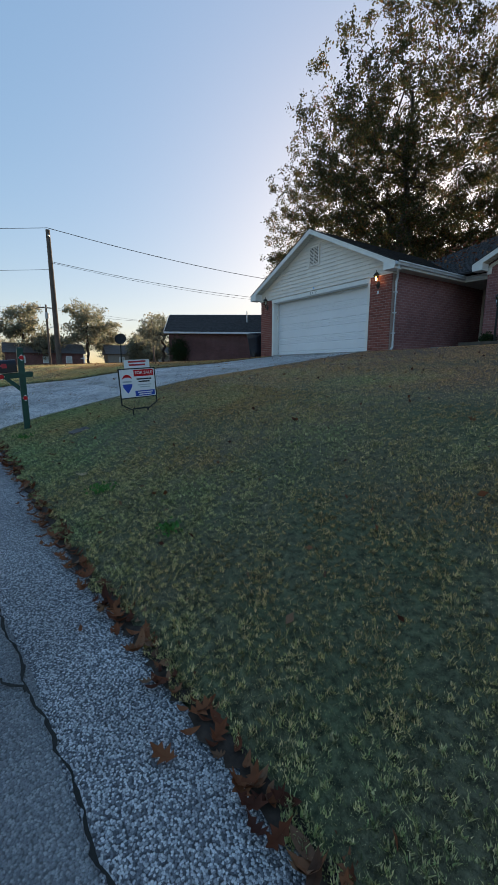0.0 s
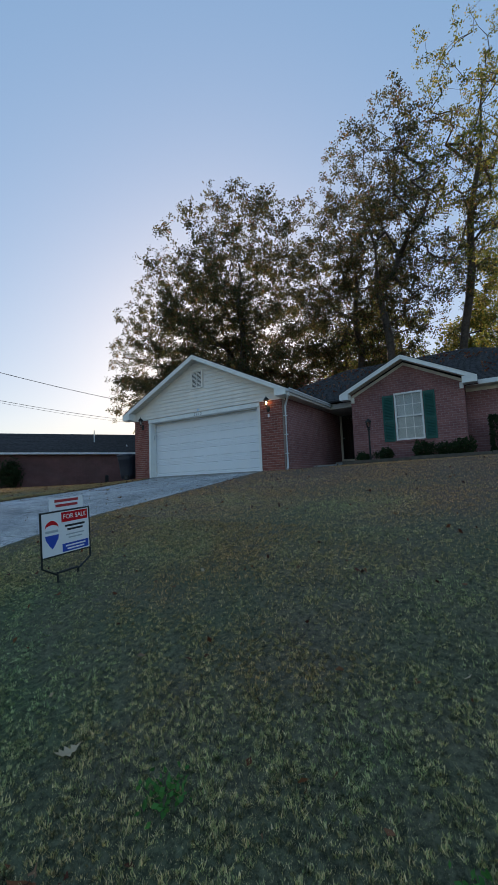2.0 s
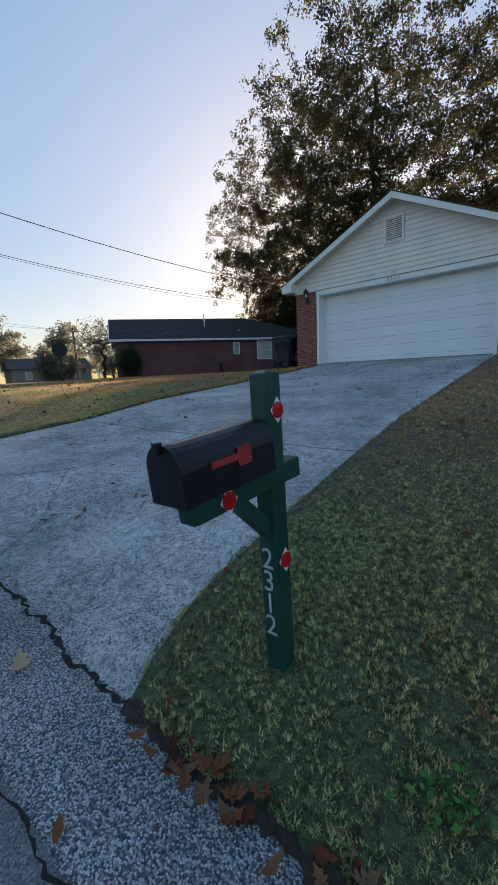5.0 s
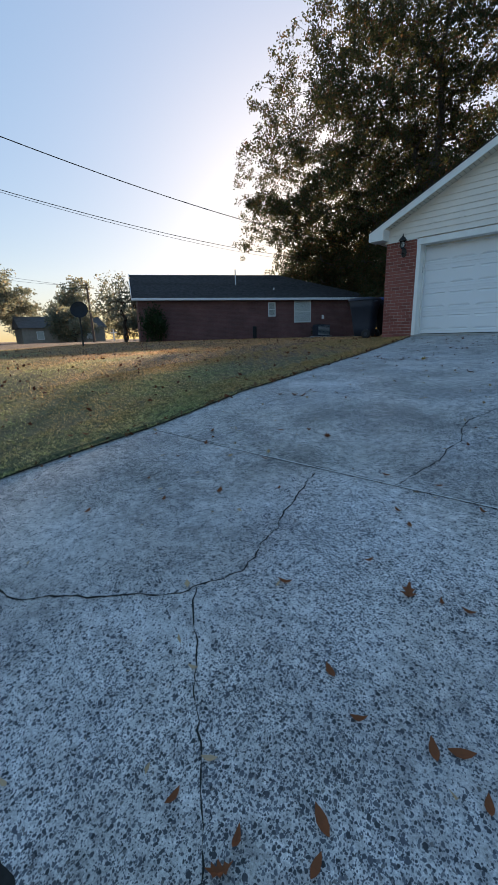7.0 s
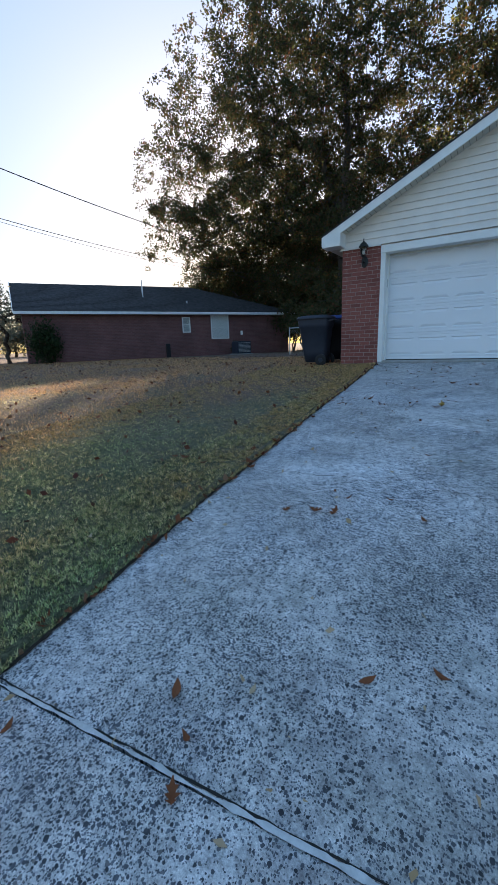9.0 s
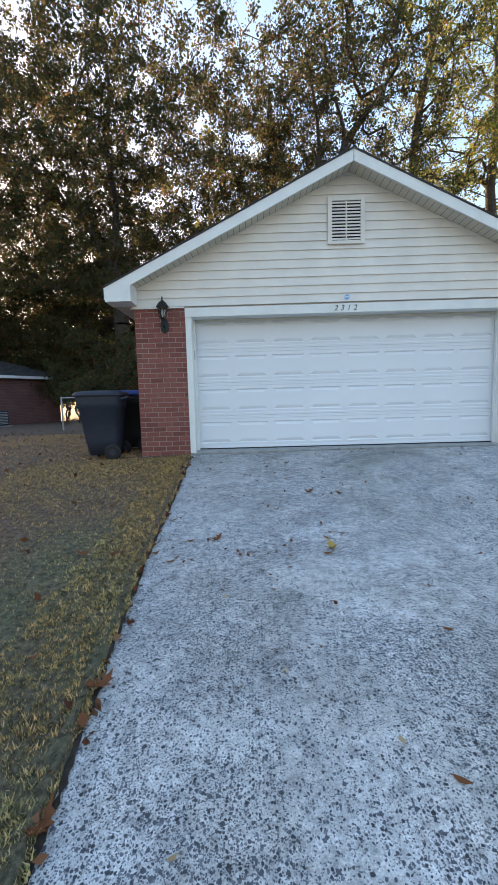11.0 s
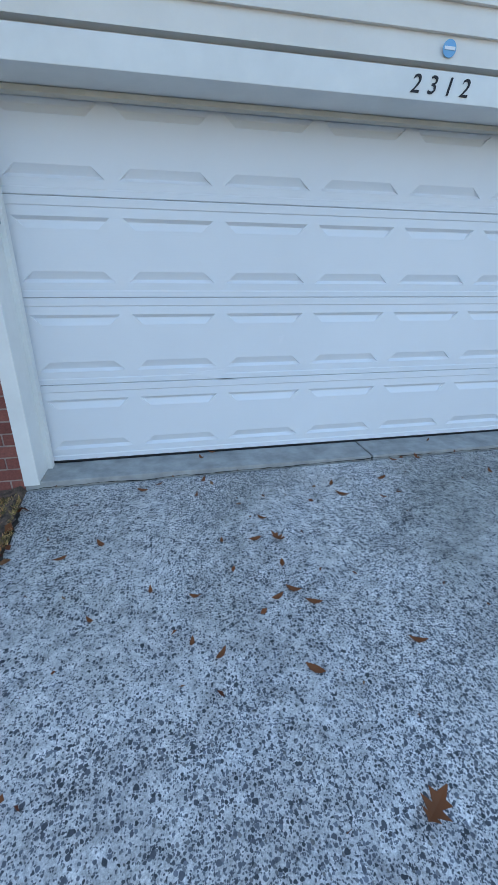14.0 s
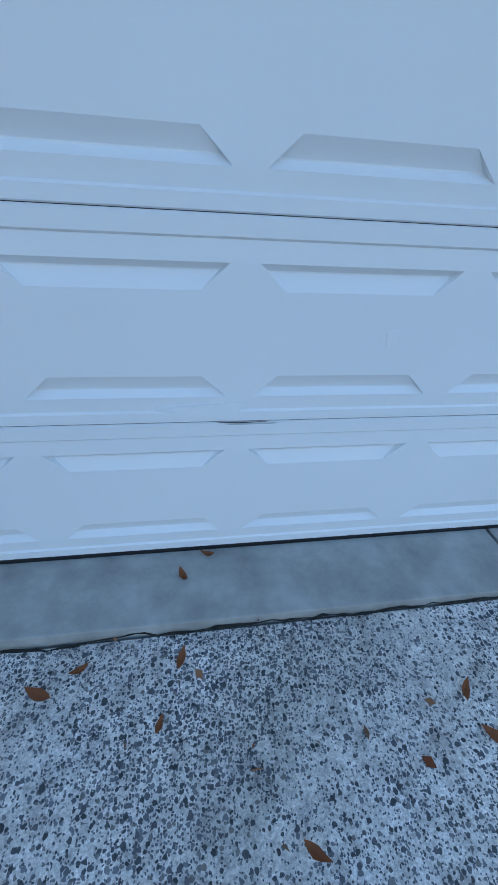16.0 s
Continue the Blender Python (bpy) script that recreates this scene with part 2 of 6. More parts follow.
M = {
    "white": paint("white_paint", (0.78, 0.78, 0.76), 0.45, 0.06, 3),
    "siding": paint("cream_siding", (0.77, 0.715, 0.655), 0.5, 0.07, 2, 0.25),
    "door": pressed_steel("white_steel", (0.78, 0.8, 0.83)),
    "soffit": paint("cream_soffit", (0.62, 0.58, 0.5), 0.6, 0.1, 4),
    "brick": one_brick("red_brick", (0.22, 0.07, 0.058), (0.29, 0.1, 0.08)),
    "mortar": paint("pink_mortar", (0.36, 0.27, 0.24), 0.95, 0.15, 14, 0.5),
    "brickwall": brick_wall("red_brick_wall", (0.25, 0.11, 0.11), (0.31, 0.145, 0.14), (0.36, 0.26, 0.25)),
    "darkbrick": brick_wall("brown_brick_wall", (0.145, 0.066, 0.066), (0.18, 0.084, 0.078), (0.2, 0.13, 0.12)),
    "shingle": paint("dark_shingles", (0.045, 0.043, 0.045), 0.9, 0.5, 5, 0.9, fine=18),
    "shutter": paint("green_shutter", (0.018, 0.1, 0.085), 0.5, 0.1, 4),
    "gutter": paint("white_gutter", (0.7, 0.72, 0.74), 0.35, 0.08, 3),
    "iron": paint("black_iron", (0.018, 0.02, 0.02), 0.45, 0.2, 20),
    "dark": paint("dark_interior", (0.02, 0.018, 0.018), 0.9, 0.2, 3),
    "glass": glass_pane("window_glass"),
    "blind": paint("pale_blind", (0.5, 0.52, 0.5), 0.8, 0.12, 3),
    "greenwood": paint("green_painted_wood", (0.012, 0.06, 0.045), 0.4, 0.25, 9, 0.4, fine=40),
    "blacktin": paint("black_enamelled_tin", (0.014, 0.014, 0.02), 0.3, 0.2, 8),
    "red": paint("red_reflector", (0.55, 0.012, 0.02), 0.2, 0.1, 30),
    "redtin": paint("faded_red_tin", (0.42, 0.035, 0.045), 0.4, 0.25, 25),
    "blue": paint("blue_print", (0.02, 0.07, 0.42), 0.45, 0.05, 10),
    "ink": paint("black_ink", (0.02, 0.02, 0.025), 0.6, 0.1, 10),
    "greyprint": paint("grey_print", (0.42, 0.46, 0.5), 0.6, 0.1, 10),
    "plastic_grey": paint("slate_plastic", (0.028, 0.034, 0.05), 0.5, 0.12, 5, 0.3),
    "plastic_black": paint("black_plastic", (0.012, 0.012, 0.014), 0.5, 0.12, 5, 0.3),
    "plastic_blue": paint("blue_plastic", (0.02, 0.05, 0.2), 0.45, 0.1, 5),
    "concrete": paint("smooth_concrete", (0.33, 0.33, 0.32), 0.85, 0.28, 6, 0.8, fine=60),
    "drive": aggregate("exposed_aggregate", (0.61, 0.6, 0.605), (0.05, 0.054, 0.064), 77.0, 0.68, (0.2, 0.19, 0.19)),
    "shoulder": gravel("gravel_shoulder", 125.0, [(0, (0.1, 0.105, 0.12)), (0.3, (0.22, 0.23, 0.26)), (0.6, (0.5, 0.51, 0.54)), (1, (0.85, 0.85, 0.87))], (0.06, 0.063, 0.072)),
    "asphalt": gravel("worn_asphalt", 120.0, [(0, (0.2, 0.205, 0.22)), (0.7, (0.31, 0.315, 0.33)), (1, (0.46, 0.46, 0.47))], (0.13, 0.132, 0.14)),
    "crack": paint("crack_dirt", (0.025, 0.024, 0.022), 0.95, 0.3, 30, 0.5),
    "sealant": paint("pale_sealant", (0.5, 0.5, 0.49), 0.7, 0.25, 20, 0.3),
    "soil": lawn_soil(),
    "bark": paint("bark", (0.075, 0.06, 0.05), 0.95, 0.35, 5, 1.0, fine=14),
    "polewood": paint("weathered_pole", (0.12, 0.09, 0.075), 0.9, 0.25, 4, 0.5, fine=30),
    "cable": paint("cable", (0.03, 0.03, 0.03), 0.7, 0.1, 4),
    "galv": paint("galvanised_steel", (0.4, 0.42, 0.43), 0.45, 0.15, 9, 0.2, 0.6),
    "timber": paint("edging_timber", (0.1, 0.085, 0.07), 0.9, 0.3, 6, 0.6, fine=30),
    "mulch": paint("bark_mulch", (0.045, 0.032, 0.025), 0.95, 0.5, 25, 1.0, fine=50),
    "oakleaf": random_tint("oak_leaves", [(0, (0.05, 0.065, 0.03)), (0.6, (0.085, 0.085, 0.035)), (0.88, (0.12, 0.085, 0.04)), (1, (0.17, 0.075, 0.04))], 0.6, 0.6),
    "yellowleaf": random_tint("yellowing_leaves", [(0, (0.07, 0.11, 0.03)), (0.5, (0.16, 0.18, 0.045)), (1, (0.28, 0.21, 0.05))], 0.6, 0.5),
    # distance haze is put into these pale grey-green leaf colours
    "pineleaf": random_tint("haze_paled_foliage", [(0, (0.19, 0.21, 0.16)), (0.7, (0.24, 0.24, 0.17)), (1, (0.32, 0.25, 0.17))], 0.7, 0.7),
    "shrubleaf": random_tint("shrub_leaves", [(0, (0.015, 0.03, 0.012)), (1, (0.04, 0.06, 0.02))], 0.6, 0.2),
    "blade": random_tint("grass_blades", [(0, (0.16, 0.2, 0.095)), (0.35, (0.27, 0.275, 0.145)), (0.7, (0.38, 0.325, 0.19)), (1, (0.5, 0.42, 0.3))], 0.42, 0.3, 0.4, [(0.3, (1.02, 1.32, 1.04)), (0.43, (1.36, 1.26, 1.0)), (0.56, (1.46, 1.0, 0.7))], 0.45),
    "brownblade": random_tint("dry_grass_blades", [(0, (0.22, 0.24, 0.12)), (0.3, (0.34, 0.29, 0.155)), (0.7, (0.45, 0.34, 0.2)), (1, (0.56, 0.44, 0.3))], 0.45, 0.35, 0.45, [(0.38, (1.15, 1.36, 1.0)), (0.52, (1.45, 1.25, 0.98)), (0.68, (1.5, 1.02, 0.76))], 0.5),
    "fallen": random_tint("fallen_leaves", [(0, (0.06, 0.02, 0.014)), (0.35, (0.15, 0.045, 0.02)), (0.6, (0.2, 0.07, 0.03)), (0.85, (0.24, 0.13, 0.075)), (1, (0.07, 0.03, 0.02))], 0.7),
    "paleleaf": random_tint("pale_leaf_undersides", [(0, (0.4, 0.28, 0.16)), (1, (0.5, 0.38, 0.25))], 0.7),
    "goldleaf": random_tint("yellow_leaf", [(0, (0.42, 0.26, 0.06)), (1, (0.46, 0.31, 0.1))], 0.7),
    "skyblue": paint("pale_blue_print", (0.16, 0.42, 0.68), 0.4, 0.05, 10),
    "soffitgap": paint("soffit_groove_shade", (0.26, 0.23, 0.19), 0.8, 0.1, 10),
    "sign": paint("sign_board", (0.78, 0.79, 0.82), 0.4, 0.03, 4),
    "tan": paint("tan_siding", (0.3, 0.26, 0.22), 0.8, 0.15, 2),
    "greyroof": paint("grey_roof", (0.12, 0.11, 0.11), 0.9, 0.2, 2),
    "bulb": glowing("lit_bulb", (1.0, 0.55, 0.2), 9.0),
    "lampglass": glass_pane("lamp_glass", (0.8, 0.8, 0.75)),
}


# ---- building helpers ----
def part(name, bm, material, parent=None, label="", smooth=False):
    me = bpy.data.meshes.new(name)
    bm.normal_update()
    bm.to_mesh(me)
    bm.free()
    if smooth:
        me.polygons.foreach_set("use_smooth", [True] * len(me.polygons))
    me.materials.append(M[material])
    ob = new(name, me)
    if parent:
        ob.parent = parent
    if label:
        ob["label"] = label
    return ob


def mesh_part(name, verts, faces, material, parent=None, label="", smooth=False):
    me = bpy.data.meshes.new(name)
    me.from_pydata(verts, [], faces)
    me.update()
    if smooth:
        me.polygons.foreach_set("use_smooth", [True] * len(me.polygons))
    me.materials.append(M[material])
    ob = new(name, me)
    if parent:
        ob.parent = parent
    if label:
        ob["label"] = label
    return ob


def thing(name, m=Matrix(), **tags):
    ob = new(name)
    ob.matrix_basis = m
    return tagged(ob, **tags)


def block(lo, hi, bevel=0.0, bm=None):
    """A box between two corners, with edges rounded by bevel."""
    bm = bm or bmesh.new()
    c = [(a + b) / 2 for a, b in zip(lo, hi)]
    s = [max(abs(b - a), 1e-4) for a, b in zip(lo, hi)]
    g = bmesh.ops.create_cube(bm, size=1, matrix=Matrix.Translation(c) @ Matrix.Diagonal((*s, 1)))
    if bevel:
        es = list({e for v in g["verts"] for e in v.link_edges})
        bmesh.ops.bevel(bm, geom=es, offset=bevel, segments=2, affect="EDGES", profile=0.6)
    return bm


def slab(points, offset, bm=None):
    """A flat polygon pushed along offset into a solid."""
    bm = bm or bmesh.new()
    a = [bm.verts.new(p) for p in points]
    b = [bm.verts.new(Vector(p) + Vector(offset)) for p in points]
    n = len(a)
    bm.faces.new(a)
    bm.faces.new(b[::-1])
    for i in range(n):
        bm.faces.new((a[(i + 1) % n], a[i], b[i], b[(i + 1) % n]))
    bmesh.ops.recalc_face_normals(bm, faces=bm.faces)
    return bm


def tube(path, radii, sides=8, bm=None, caps=True):
    """A tapered tube along a path."""
    bm = bm or bmesh.new()
    pts = [Vector(p) for p in path]
    rings = []
    for i, p in enumerate(pts):
        d = (pts[min(i + 1, len(pts) - 1)] - pts[max(i - 1, 0)]).normalized()
        q = d.to_track_quat("Z", "Y").to_matrix()
        r = radii[i] if isinstance(radii, (list, tuple)) else radii
        rings.append([bm.verts.new(p + q @ Vector((math.cos(k * 2 * math.pi / sides) * r, math.sin(k * 2 * math.pi / sides) * r, 0))) for k in range(sides)])
    for a, b in zip(rings, rings[1:]):
        for k in range(sides):
            bm.faces.new((a[k], a[(k + 1) % sides], b[(k + 1) % sides], b[k]))
    if caps:
        bm.faces.new(rings[0][::-1])
        bm.faces.new(rings[-1])
    return bm


def lathe(profile, sides=20, bm=None, m=Matrix()):
    """A turned body from (radius, height) pairs."""
    bm = bm or bmesh.new()
    rings = [[bm.verts.new(m @ Vector((math.cos(k * 2 * math.pi / sides) * r, math.sin(k * 2 * math.pi / sides) * r, z))) for k in range(sides)] for r, z in profile]
    for a, b in zip(rings, rings[1:]):
        for k in range(sides):
            bm.faces.new((a[k], a[(k + 1) % sides], b[(k + 1) % sides], b[k]))
    bm.faces.new(rings[0][::-1])
    bm.faces.new(rings[-1])
    return bm


def text_part(name, body, size, m, material, parent, depth=0.002, slant=0.0, wide=1.0):
    """Raised lettering as one mesh."""
    cu = bpy.data.curves.new(name, "FONT")
    cu.body, cu.size, cu.extrude, cu.shear = body, size, depth, slant
    cu.align_x, cu.align_y = "CENTER", "CENTER"
    tmp = new("lettering", cu)
    me = bpy.data.meshes.new_from_object(tmp.evaluated_get(bpy.context.evaluated_depsgraph_get()))
    bpy.data.objects.remove(tmp)
    me.transform(m @ Matrix.Diagonal((wide, 1, 1, 1)))
    me.materials.clear()
    me.materials.append(M[material])
    ob = new(name, me)
    ob.parent = parent
    return ob


# ---- the lie of the land ----
XS = np.array([-120, -40, -12, -4, 0, 2.5, 5, 8, 11, 14, 40, 120.0])
YS = np.array([-10.5, -9.5, -8, -6.5, -3, 0, 3, 12.0])
ROAD_Z = np.array([-0.7, -0.6, -0.5, -0.9, -1.1, -1.35, -1.66, -1.76, -1.86, -1.95, -2.3, -2.6])
TOP_Z = np.array([-0.2, -0.2, -0.18, -0.18, -0.05, -0.03, -0.03, -0.02, 0.02, 0.03, 0.1, 0.1])
BACK_Z = np.array([-0.2, -0.2, -0.15, -0.12, 0.0, 0.0, 0.1, 0.17, 0.2, 0.2, 0.2, 0.2])


def bend(x, y=-10.5):
    """How far the road's edge swings towards the house east of the mailbox; fades out up the lawn."""
    return float(np.interp(x, [6, 7.35, 9.4, 10.75, 11.84, 13.1, 16, 30], [0, 0.1, 0.22, 0.29, 0.39, 0.5, 0.72, 1.6]) * np.clip((-6.0 - y) / 3.0, 0, 1))


def height(x, y):
    """The ground's height: rises from the road to the houses."""
    y = y - bend(x, y)
    road, top, back = (np.interp(x, XS, a) for a in (ROAD_Z, TOP_Z, BACK_Z))
    z95 = np.interp(x, XS, [-0.6, -0.55, -0.45, -0.72, -1.0, -1.15, -1.42, -1.58, -1.62, -1.68, -2.0, -2.3])
    z80 = np.interp(x, XS, [-0.55, -0.5, -0.42, -0.52, -0.88, -1.0, -1.12, -1.2, -1.22, -1.28, -1.6, -1.9])
    z65 = np.interp(x, XS, [-0.5, -0.45, -0.38, -0.42, -0.66, -0.75, -0.83, -0.93, -0.96, -1.0, -1.3, -1.5])
    z30 = np.interp(x, XS, [-0.4, -0.35, -0.28, -0.3, -0.38, -0.4, -0.41, -0.44, -0.45, -0.45, -0.7, -0.9])
    return float(np.interp(y, YS, [road, z95, z80, z65, z30, top, back, back]))


def drive_left(y):
    return float(np.interp(y, [-10.6, -9.7, -8.1, -6.0, -3.4, -1.7, 0.0], [0.45, 0.5, 0.37, 0.28, 0.06, 0.0, -0.09]))


def drive_right(y):
    return float(np.interp(y, [-10.6, -10.3, -9.9, -8.9, -7.0, -3.0, 0.0], [5.75, 5.61, 5.47, 5.4, 5.32, 5.1, 4.97]))


ROAD_EDGE = -10.5
xs_l = sorted({*np.round(np.linspace(-30, -6, 25), 3), *np.round(np.linspace(-6, -0.5, 23), 3), -45, -70, -110, -180, -400, -1200, -3000, -0.26, -0.18})
xs_r = sorted({0.12, 0.25, *np.round(np.linspace(0.5, 12, 47), 3), *np.round(np.linspace(13, 30, 18), 3), 45, 70, 110, 180, 400, 1200, 3000})
ys = sorted({*np.round(np.linspace(-10.25, 1, 46), 3), *np.round(np.linspace(1.5, 30, 30), 3), -10.37, -10.44, -10.6, -10.9, -12, -14, -16.5, -17, -20, -30, -60, -150, -500, -3000, 45, 70, 110, 180, 400, 1200, 3000})
gv, gf = [], []
cols = len(xs_l) + 12 + len(xs_r)
for y in ys:
    l, r = drive_left(min(y, 0)), drive_right(min(y, 0))
    row = [(l + 0.1 + x, 0.0) for x in xs_l] + [(l - 0.025, 0.015), (l + 0.03, -0.06)] + [(l + 0.03 + (r - l - 0.06) * k / 9, -0.06) for k in range(1, 9)] + [(r - 0.03, -0.06), (r + 0.025, 0.015)] + [(r + x, 0.0) for x in xs_r]
    y_line = y
    for x, dz in row:
        y = y_line + bend(x, y_line)
        z = height(x, y)
        if y_line < ROAD_EDGE - 0.05:
            z -= 0.08 if y_line > -16.6 else 0.0
        else:
            if dz < -0.05 and y_line > 0.05:
                dz = -0.06
            n = noise.noise(Vector((x * 0.5, y * 0.5, 0))) * 0.03 if abs(x) < 60 and dz > -0.05 else 0
            z += dz + 0.02 + n * (0.4 if y_line > -10 else 0.1)
        gv.append((x, y, z))
for j in range(len(ys) - 1):
    for i in range(cols - 1):
        a = j * cols + i
        gf.append((a, a + 1, a + 1 + cols, a + cols))
ground = mesh_part("ground", gv, gf, "soil", smooth=True)
tagged(ground, "dormant brown and green lawn sloping up from road", "lawn", kind="structure")


def strip_sheet(name, material, y0, y1, dz, n=6, label="", category=""):
    """A sheet of road along x between two lines."""
    v, f = [], []
    xx = [-400, -150, -80, -50, -30, *np.linspace(-20, 30, 101), 40, 60, 100, 200, 400]
    for x in xx:
        for j in range(n + 1):
            y = y0 + (y1 - y0) * j / n
            if j == n and -20 < x < 30:
                y += 0.05 * noise.noise(Vector((x * 2.2, 3.0, y0))) + 0.03 * noise.noise(Vector((x * 9, 1, y0)))
            v.append((x, y + bend(x), height(x, ROAD_EDGE + bend(x)) + dz + (y - ROAD_EDGE) * 0.015))
    for i in range(len(xx) - 1):
        for j in range(n):
            a = i * (n + 1) + j
            f.append((a, a + n + 1, a + n + 2, a + 1))
    return tagged(mesh_part(name, v, f, material, smooth=True), label, category, kind="structure")


strip_sheet("road", "asphalt", -16.5, -11.0, 0.004, 10, "worn blue-grey asphalt road with cracks", "road")
strip_sheet("road_shoulder", "shoulder", -11.06, ROAD_EDGE - 0.0, 0.0, 3, "coarse gravelly asphalt strip along the lawn", "road edge")


# ---- driveway ----
def joint_y(x):
    return -8.17 + 0.11 * (x - 0.3)


def drive_slab(name, lo, hi, parent):
    """A slab of driveway between two cross lines lo(x) and hi(x), with a rounded arris and thickness."""
    nx, ny = 26, 40
    v, f = [], []
    for j in range(ny + 1):
        for i in range(nx + 1):
            u, w = i / nx, j / ny
            x = 2.5
            for _ in range(3):
                y = lo(x) + (hi(x) - lo(x)) * w
                l, r = drive_left(y), drive_right(y)
                x = l + (r - l) * u
            edge = min(i, nx - i, j, ny - j)
            v.append((x, y, height(x, y) - (0.004 if edge == 0 else 0.0)))
    for j in range(ny):
        for i in range(nx):
            a = j * (nx + 1) + i
            f.append((a, a + 1, a + nx + 2, a + nx + 1))
    rim = [i for i in range(nx + 1)] + [j * (nx + 1) + nx for j in range(1, ny + 1)] + [ny * (nx + 1) + i for i in range(nx - 1, -1, -1)] + [j * (nx + 1) for j in range(ny - 1, 0, -1)]
    base = len(v)
    v += [(v[i][0], v[i][1], v[i][2] - 0.1) for i in rim]
    for k in range(len(rim)):
        k2 = (k + 1) % len(rim)
        f.append((rim[k2], rim[k], base + k, base + k2))
    return mesh_part(name, v, f, "drive", parent)


driveway = thing("driveway", label="pale exposed aggregate concrete driveway with cracks and stains", category="driveway", kind="structure")
drive_slab("concrete_slab", lambda x: ROAD_EDGE - 0.06, lambda x: joint_y(x) - 0.008, driveway)
drive_slab("concrete_slab", lambda x: joint_y(x) + 0.008, lambda x: -0.012, driveway)


def ribbon(name, pts, width, material, parent, lift=0.003, seed=1, jag=0.02):
    """A thin uneven line lying on the driveway: a crack or a sealed joint."""
    rnd = random.Random(seed)
    dense = []
    for (x0, y0), (x1, y1) in zip(pts, pts[1:]):
        n = max(2, int(math.hypot(x1 - x0, y1 - y0) / 0.035))
        dense += [(x0 + (x1 - x0) * k / n, y0 + (y1 - y0) * k / n) for k in range(n)]
    dense.append(pts[-1])
    v, f = [], []
    for k, (x, y) in enumerate(dense):
        a, b = dense[max(k - 1, 0)], dense[min(k + 1, len(dense) - 1)]
        d = Vector((b[0] - a[0], b[1] - a[1])).normalized()
        x += jag * (noise.noise(Vector((x * 4, y * 4, seed))) + 0.5 * noise.noise(Vector((x * 16, y * 16, seed))) + 0.4 * noise.noise(Vector((x * 45, y * 45, seed))))
        y += jag * (noise.noise(Vector((x * 4, y * 4, seed + 9))) + 0.5 * noise.noise(Vector((x * 16, y * 16, seed + 9))) + 0.4 * noise.noise(Vector((x * 45, y * 45, seed + 9))))
        w = width * (0.25 + rnd.random() * 1.2) / 2
        y += bend(x, y)
        for s in (-1, 1):
            px, py = x - d.y * w * s, y + d.x * w * s
            v.append((px, py, height(px, py) + lift))
        if k:
            f.append((2 * k - 2, 2 * k, 2 * k + 1, 2 * k - 1))
    return mesh_part(name, v, f, material, parent)


ribbon("joint_sealant", [(0.36, joint_y(0.36)), (5.3, joint_y(5.3))], 0.016, "sealant", driveway, 0.004, 2, 0.006)
ribbon("joint_shadow", [(0.36, joint_y(0.36) + 0.012), (5.3, joint_y(5.3) + 0.009)], 0.008, "crack", driveway, 0.003, 3, 0.006)
ribbon("crack", [(1.2, -10.4), (2.16, -10.1), (2.42, -9.87), (2.59, -9.75), (2.82, -9.54), (2.94, -9.21), (2.83, -8.79), (2.66, -8.3), (2.55, -7.95)], 0.009, "crack", driveway, seed=4, jag=0.035)
ribbon("crack", [(2.86, -9.47), (3.0, -9.6), (3.2, -9.75), (3.28, -9.83), (3.47, -9.95), (3.75, -10.2), (3.9, -10.5)], 0.006, "crack", driveway, seed=5, jag=0.035)
ribbon("crack", [(3.2, -7.83), (3.28, -7.4), (3.31, -6.88), (3.2, -6.4), (3.35, -5.9)], 0.009, "crack", driveway, seed=6, jag=0.035)
ribbon("crack", [(0.27, -5.95), (0.92, -5.84), (1.46, -5.77), (1.97, -5.72), (2.9, -5.75), (4.2, -5.7), (5.1, -5.9)], 0.007, "crack", driveway, seed=7, jag=0.08)
ribbon("crack", [(5.75, -10.52), (5.2, -10.58), (4.6, -10.55), (4.0, -10.6), (3.0, -10.5)], 0.035, "crack", driveway, seed=9, jag=0.07)
ribbon("road_crack", [(14, -10.98), (12.6, -10.96), (12.0, -11.0), (10, -11.02), (8, -11.0), (6.4, -10.99), (5, -11.05)], 0.014, "crack", bpy.data.objects["road"], 0.012, 10, 0.025)
ribbon("road_crack", [(12.1, -11.0), (11.98, -11.12), (11.7, -11.3), (11.2, -11.45), (10.9, -11.9)], 0.012, "crack", bpy.data.objects["road"], 0.008, 11, 0.06)
ribbon("road_crack", [(6.4, -11.0), (6.3, -11.3), (5.9, -11.6), (5.6, -12.2)], 0.014, "crack", bpy.data.objects["road"], 0.008, 12, 0.06)

ribbon("apron_crack", [(-0.08, -0.008), (1.0, -0.012), (2.2, -0.006), (3.4, -0.012), (4.9, -0.008)], 0.009, "crack", driveway, 0.008, 16, 0.02)
lip = thing("garage_apron", label="smooth grey concrete strip under the garage door", category="threshold", kind="structure")
part("apron_slab", block((-0.09, 0.0, -0.3), (2.285, 0.6, -0.004), 0.006), "concrete", lip)
part("apron_slab", block((2.3, 0.0, -0.3), (4.97, 0.6, -0.004), 0.006), "concrete", lip)


# ---- the brick house with its garage ----
house = thing("house", label="one-storey red brick house with white gabled garage", category="house")
GX0, GX1, GC = -0.88, 5.76, 2.44          # garage walls and ridge line
EAVE_Z, RIDGE_Z, SLOPE = 2.5, 4.27, 0.49
HEAD = 2.10                                # underside of the door's head trim


